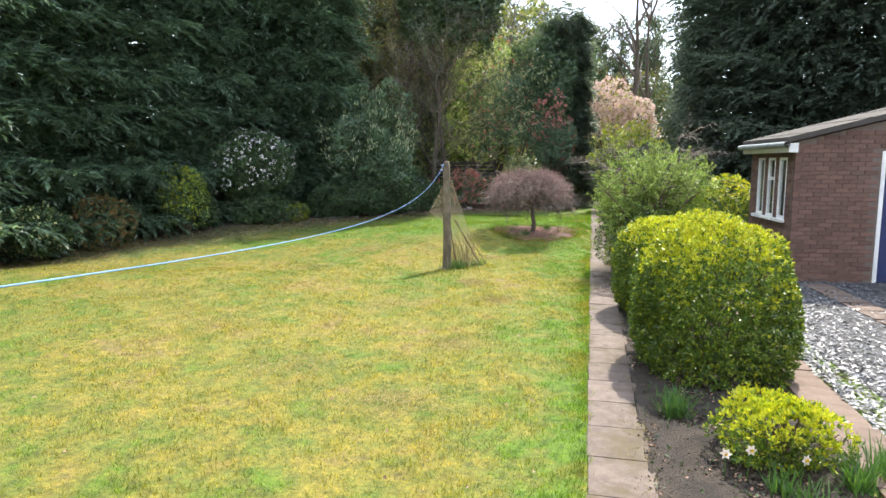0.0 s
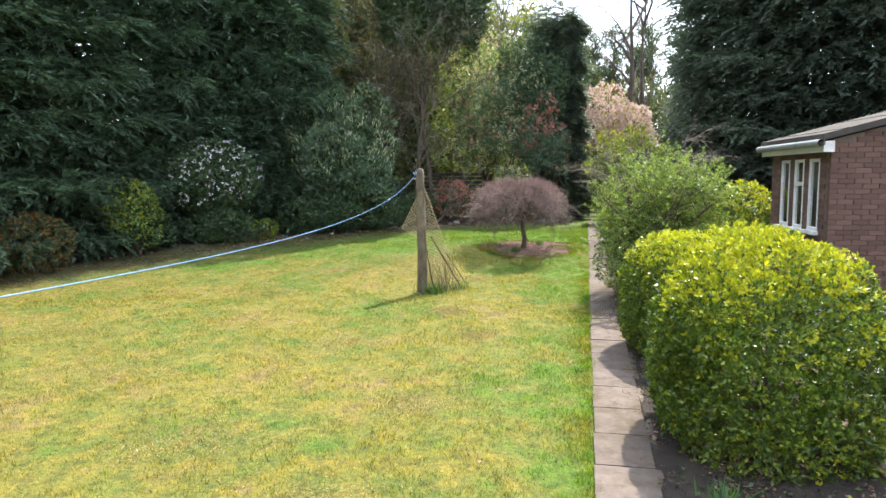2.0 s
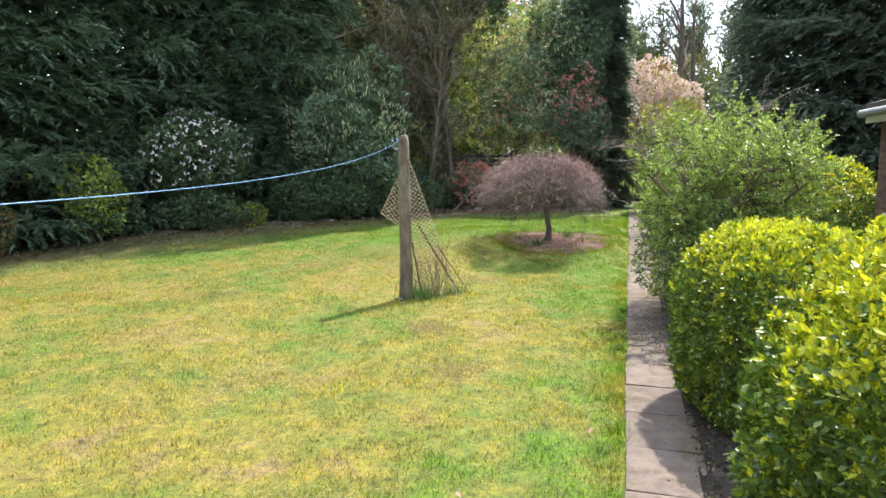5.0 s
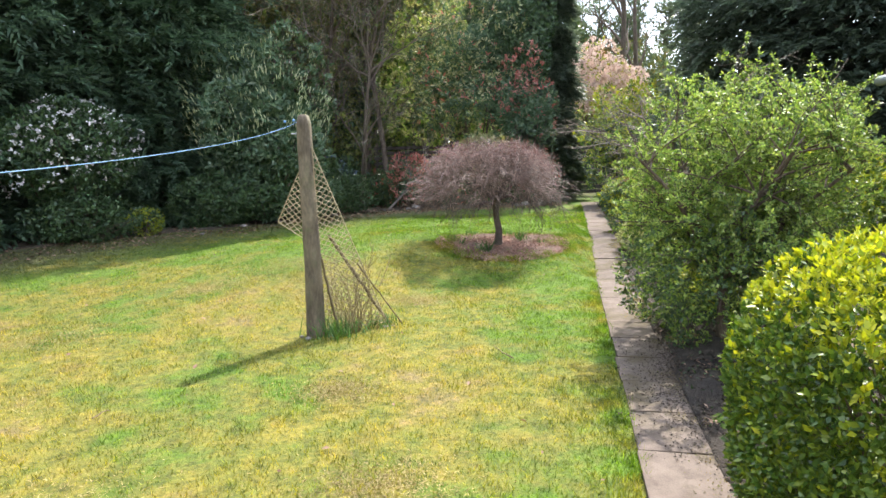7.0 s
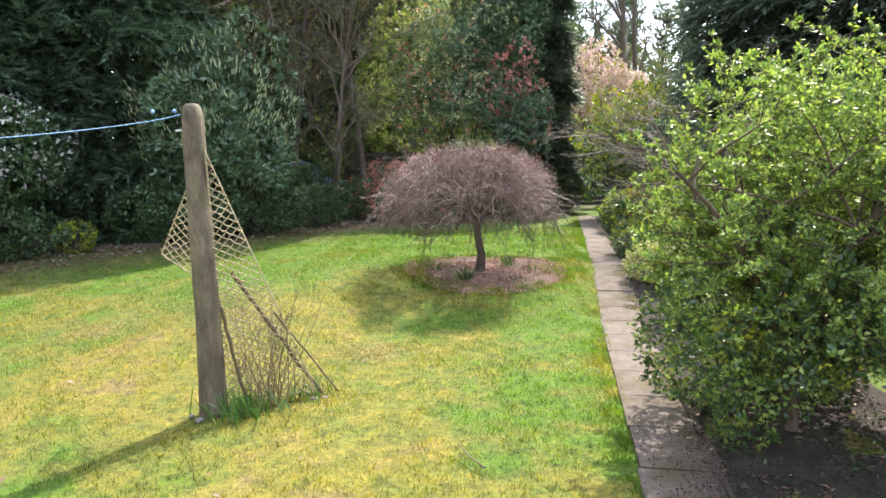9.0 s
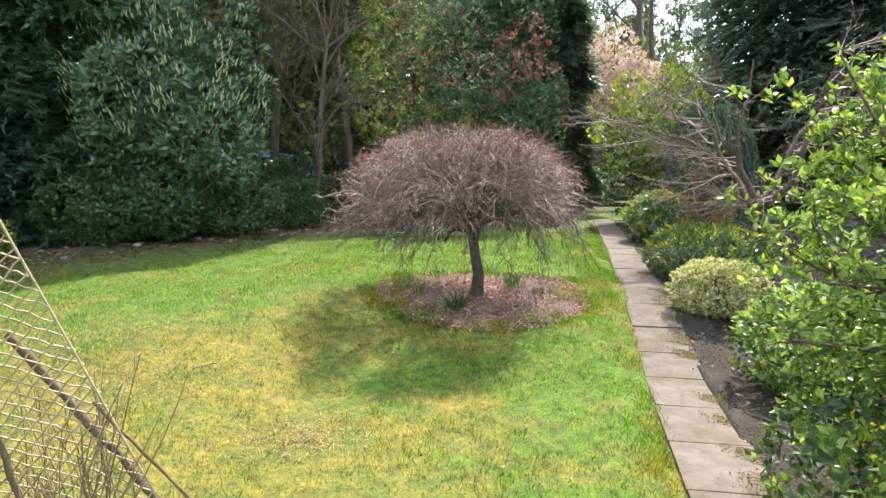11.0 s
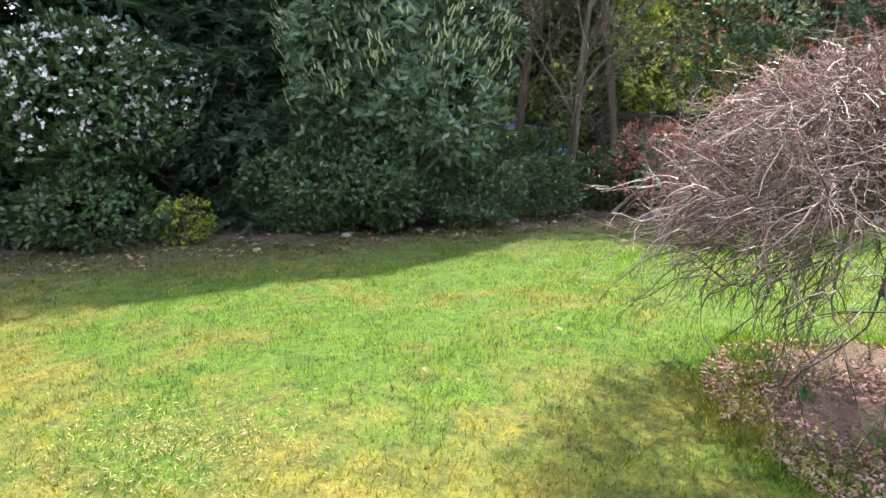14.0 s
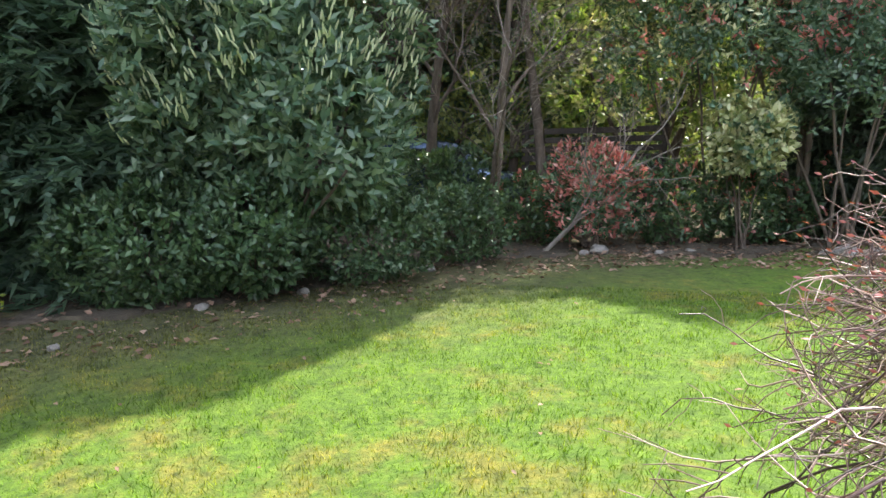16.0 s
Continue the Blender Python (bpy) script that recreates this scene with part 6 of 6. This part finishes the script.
def far_pine(x, y, h, seed):
    rng = np.random.default_rng(seed)
    t = thing("pine_tree", (x, y, g(x, y)), "distant tall pine with flat-topped crown", "tree", "distant pines")
    T = grow(rng, [(0, 0, 0)], [(rng.normal() * 0.05, 0, 1)], h * 0.95, 8, 0, 0.03)
    tubes("trunk", T, taper(rng, 1, 8, 0.28, 0.08), M_BARK, t, sides=7)
    s, d = spawn(rng, T, 34, 0.45, 1.0, 1.5, 0.25)
    A = grow(rng, s, d, h * rng.uniform(0.08, 0.2, 34), 6, -0.03, 0.1)
    tubes("bough", A, taper(rng, 34, 6, 0.1, 0.03), M_BARK, t, sides=4)
    s, d = spawn(rng, A, 650, 0.3, 1.0, 1.0)
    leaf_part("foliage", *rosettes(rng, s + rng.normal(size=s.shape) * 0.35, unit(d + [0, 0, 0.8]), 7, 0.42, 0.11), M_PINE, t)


for i, (x, y, h) in enumerate([(11, 72, 16.5), (14.8, 70, 15.5), (17.3, 72, 16), (19.5, 74, 15.5), (22, 71, 16.5), (25, 78, 18), (8, 68, 18), (5, 64, 17), (29, 74, 17)]):
    far_pine(x, y, h, 230 + i)


def far_wood():
    """Undergrowth and woods that close the view all round."""
    rng = np.random.default_rng(240)
    n = 13000
    a = rng.uniform(0, 6.28, n)
    r = rng.uniform(44, 62, n)
    top = 5.5 + 2.5 * np.sin(a * 9) + 1.5 * np.sin(a * 23 + 1)
    P = np.stack([np.cos(a) * r, 10 + np.sin(a) * r, rng.random(n) ** 1.1 * top], 1)
    V, F = leaf_arrays(*rosettes(rng, P, rand_dirs(rng, n), 3, 1.0, 0.55))
    tagged(raw("far_woods", V, F, M_WOOD), "distant spring woodland closing the view", "woods", kind="stuff")


far_wood()

# green and bright ground growth behind the hedge, seen through its gaps
rng = np.random.default_rng(241)
n = 9500
q = rng.uniform(0, 1, n)
P = np.stack([-22 + 30 * q + rng.normal(size=n), 22 + 12 * q + rng.normal(size=n) * 2, rng.random(n) * 3.0], 1)
V, F = leaf_arrays(*rosettes(rng, P, rand_dirs(rng, n), 4, 0.17, 0.08))
tagged(raw("undergrowth", V, F, M_UNDER), "sunlit yellow-green undergrowth beyond the hedge", "undergrowth", kind="stuff")

# ---- paving slabs ----
paving = thing("paving", (0, 0, 0), "straight line of worn square concrete slabs beside the lawn", "path", kind="structure")
slab_meshes = []
for s in range(5):
    rng = np.random.default_rng(300 + s)
    bm = boxed(-0.2225, 0.2225, -0.2785, 0.2785, -0.045, 0.0)
    bmesh.ops.bevel(bm, geom=list(bm.edges), offset=0.0025, segments=1, affect="EDGES")
    for v in bm.verts:
        v.co.x += rng.normal() * 0.003
        v.co.y += rng.normal() * 0.003
    me = bpy.data.meshes.new("paving_slab")
    bm.to_mesh(me)
    bm.free()
    me.materials.append(M_SLAB)
    slab_meshes.append(me)
rng = np.random.default_rng(310)
ang = -math.degrees(math.atan(0.204))
for i in range(48):
    y = -2.64 + i * 0.5595
    x = path_x(y) + 0.227
    ob = link("paving_slab", slab_meshes[i % 5], None, paving)
    tilt = math.degrees(math.atan2(g(x, y + 0.2) - g(x, y - 0.2), 0.4))
    ob.matrix_basis = pose(x + rng.normal() * 0.004, y, g(x, y) + 0.022 + rng.normal() * 0.001, tilt + rng.normal() * 0.12, rng.normal() * 0.4, ang + rng.normal() * 0.3)
edging = thing("edging", (0, 0, 0), "row of brown stone edging slabs beside the slate drive", "edging", kind="structure")
for i in range(26):
    y = -1.5 + i * 0.505
    x = path_x(y) + 0.455 + bed_wide(y) + 0.20
    ob = link("edging_slab", slab_meshes[i % 5].copy(), None, edging)
    ob.data.materials[0] = M_EDGE
    ob.matrix_basis = pose(x, y, g(x, y) + 0.03 + rng.normal() * 0.004, rng.normal(), rng.normal(), ang + rng.normal()) @ Matrix.Diagonal((0.86, 0.905, 1, 1))
for i in range(13):
    y = 3.6 + 0.505 * i
    x = 6.1 + 0.13 * (y - 7.0)
    ob = link("edging_slab", slab_meshes[i % 5].copy(), None, edging)
    ob.data.materials[0] = M_EDGE
    ob.matrix_basis = pose(x, y, g(x, y) + 0.035, rng.normal(), rng.normal(), -7.4) @ Matrix.Diagonal((0.9, 0.90, 1, 1))

# ---- bricks of the store ----
BL, BH, BJ = 0.215, 0.065, 0.010


def brick_mesh(w):
    bm = boxed(-w / 2, w / 2, 0.0, 0.05, 0, BH)
    bmesh.ops.bevel(bm, geom=[e for e in bm.edges], offset=0.003, segments=1, affect="EDGES")
    me = bpy.data.meshes.new("brick")
    bm.to_mesh(me)
    bm.free()
    me.materials.append(M_BRICK)
    return me


full, half = brick_mesh(BL), brick_mesh((BL - BJ) / 2)
rest = []
count = 0
for c in range(36):
    z = -0.05 + c * (BH + BJ)
    x = 0.0
    first = c % 2
    k = 0
    while x < SW - 0.05:
        w, me = (((BL - BJ) / 2, half) if (k == 0 and first) else (BL, full))
        if x + w > SW + 0.01:
            w, me = (BL - BJ) / 2, half
        if z + BH < top(x) and not (x + w > DOOR0 - 0.002 and x < DOOR1 + 0.002 and z < 2.3):
            if x < DOOR0 and count < 300:
                ob = link("brick", me, None, front)
                ob.location = (x + w / 2, rng.normal() * 0.0015, z)
                count += 1
            else:
                rest.append((x, w, z))
        x += w + BJ
        k += 1
bm = bmesh.new()
for x, w, z in rest:
    box(bm, x, x + w, 0.0, 0.04, z, z + BH)
tagged(part("brickwork", bm, M_BRICK, front), kind="stuff")
bm = bmesh.new()
for c in range(33):
    z = -0.05 + c * (BH + BJ)
    y = 0.06 if c % 2 else 0.165
    while y < SD - 0.05:
        y1 = min(y + BL, SD)
        segs = [(y, y1)]
        if z + BH > WZ0 - 0.06 and z < WZ1:
            for a, b in WINS:
                segs = [s for p, q in segs for s in ((p, min(q, a - 0.003)), (max(p, b + 0.003), q)) if s[1] - s[0] > 0.02]
        for p, q in segs:
            if z + BH < SH + 0.02:
                box(bm, 0.0, 0.04, p, q, z, z + BH)
        y += BL + BJ
tagged(part("brickwork", bm, M_BRICK, side), kind="stuff")
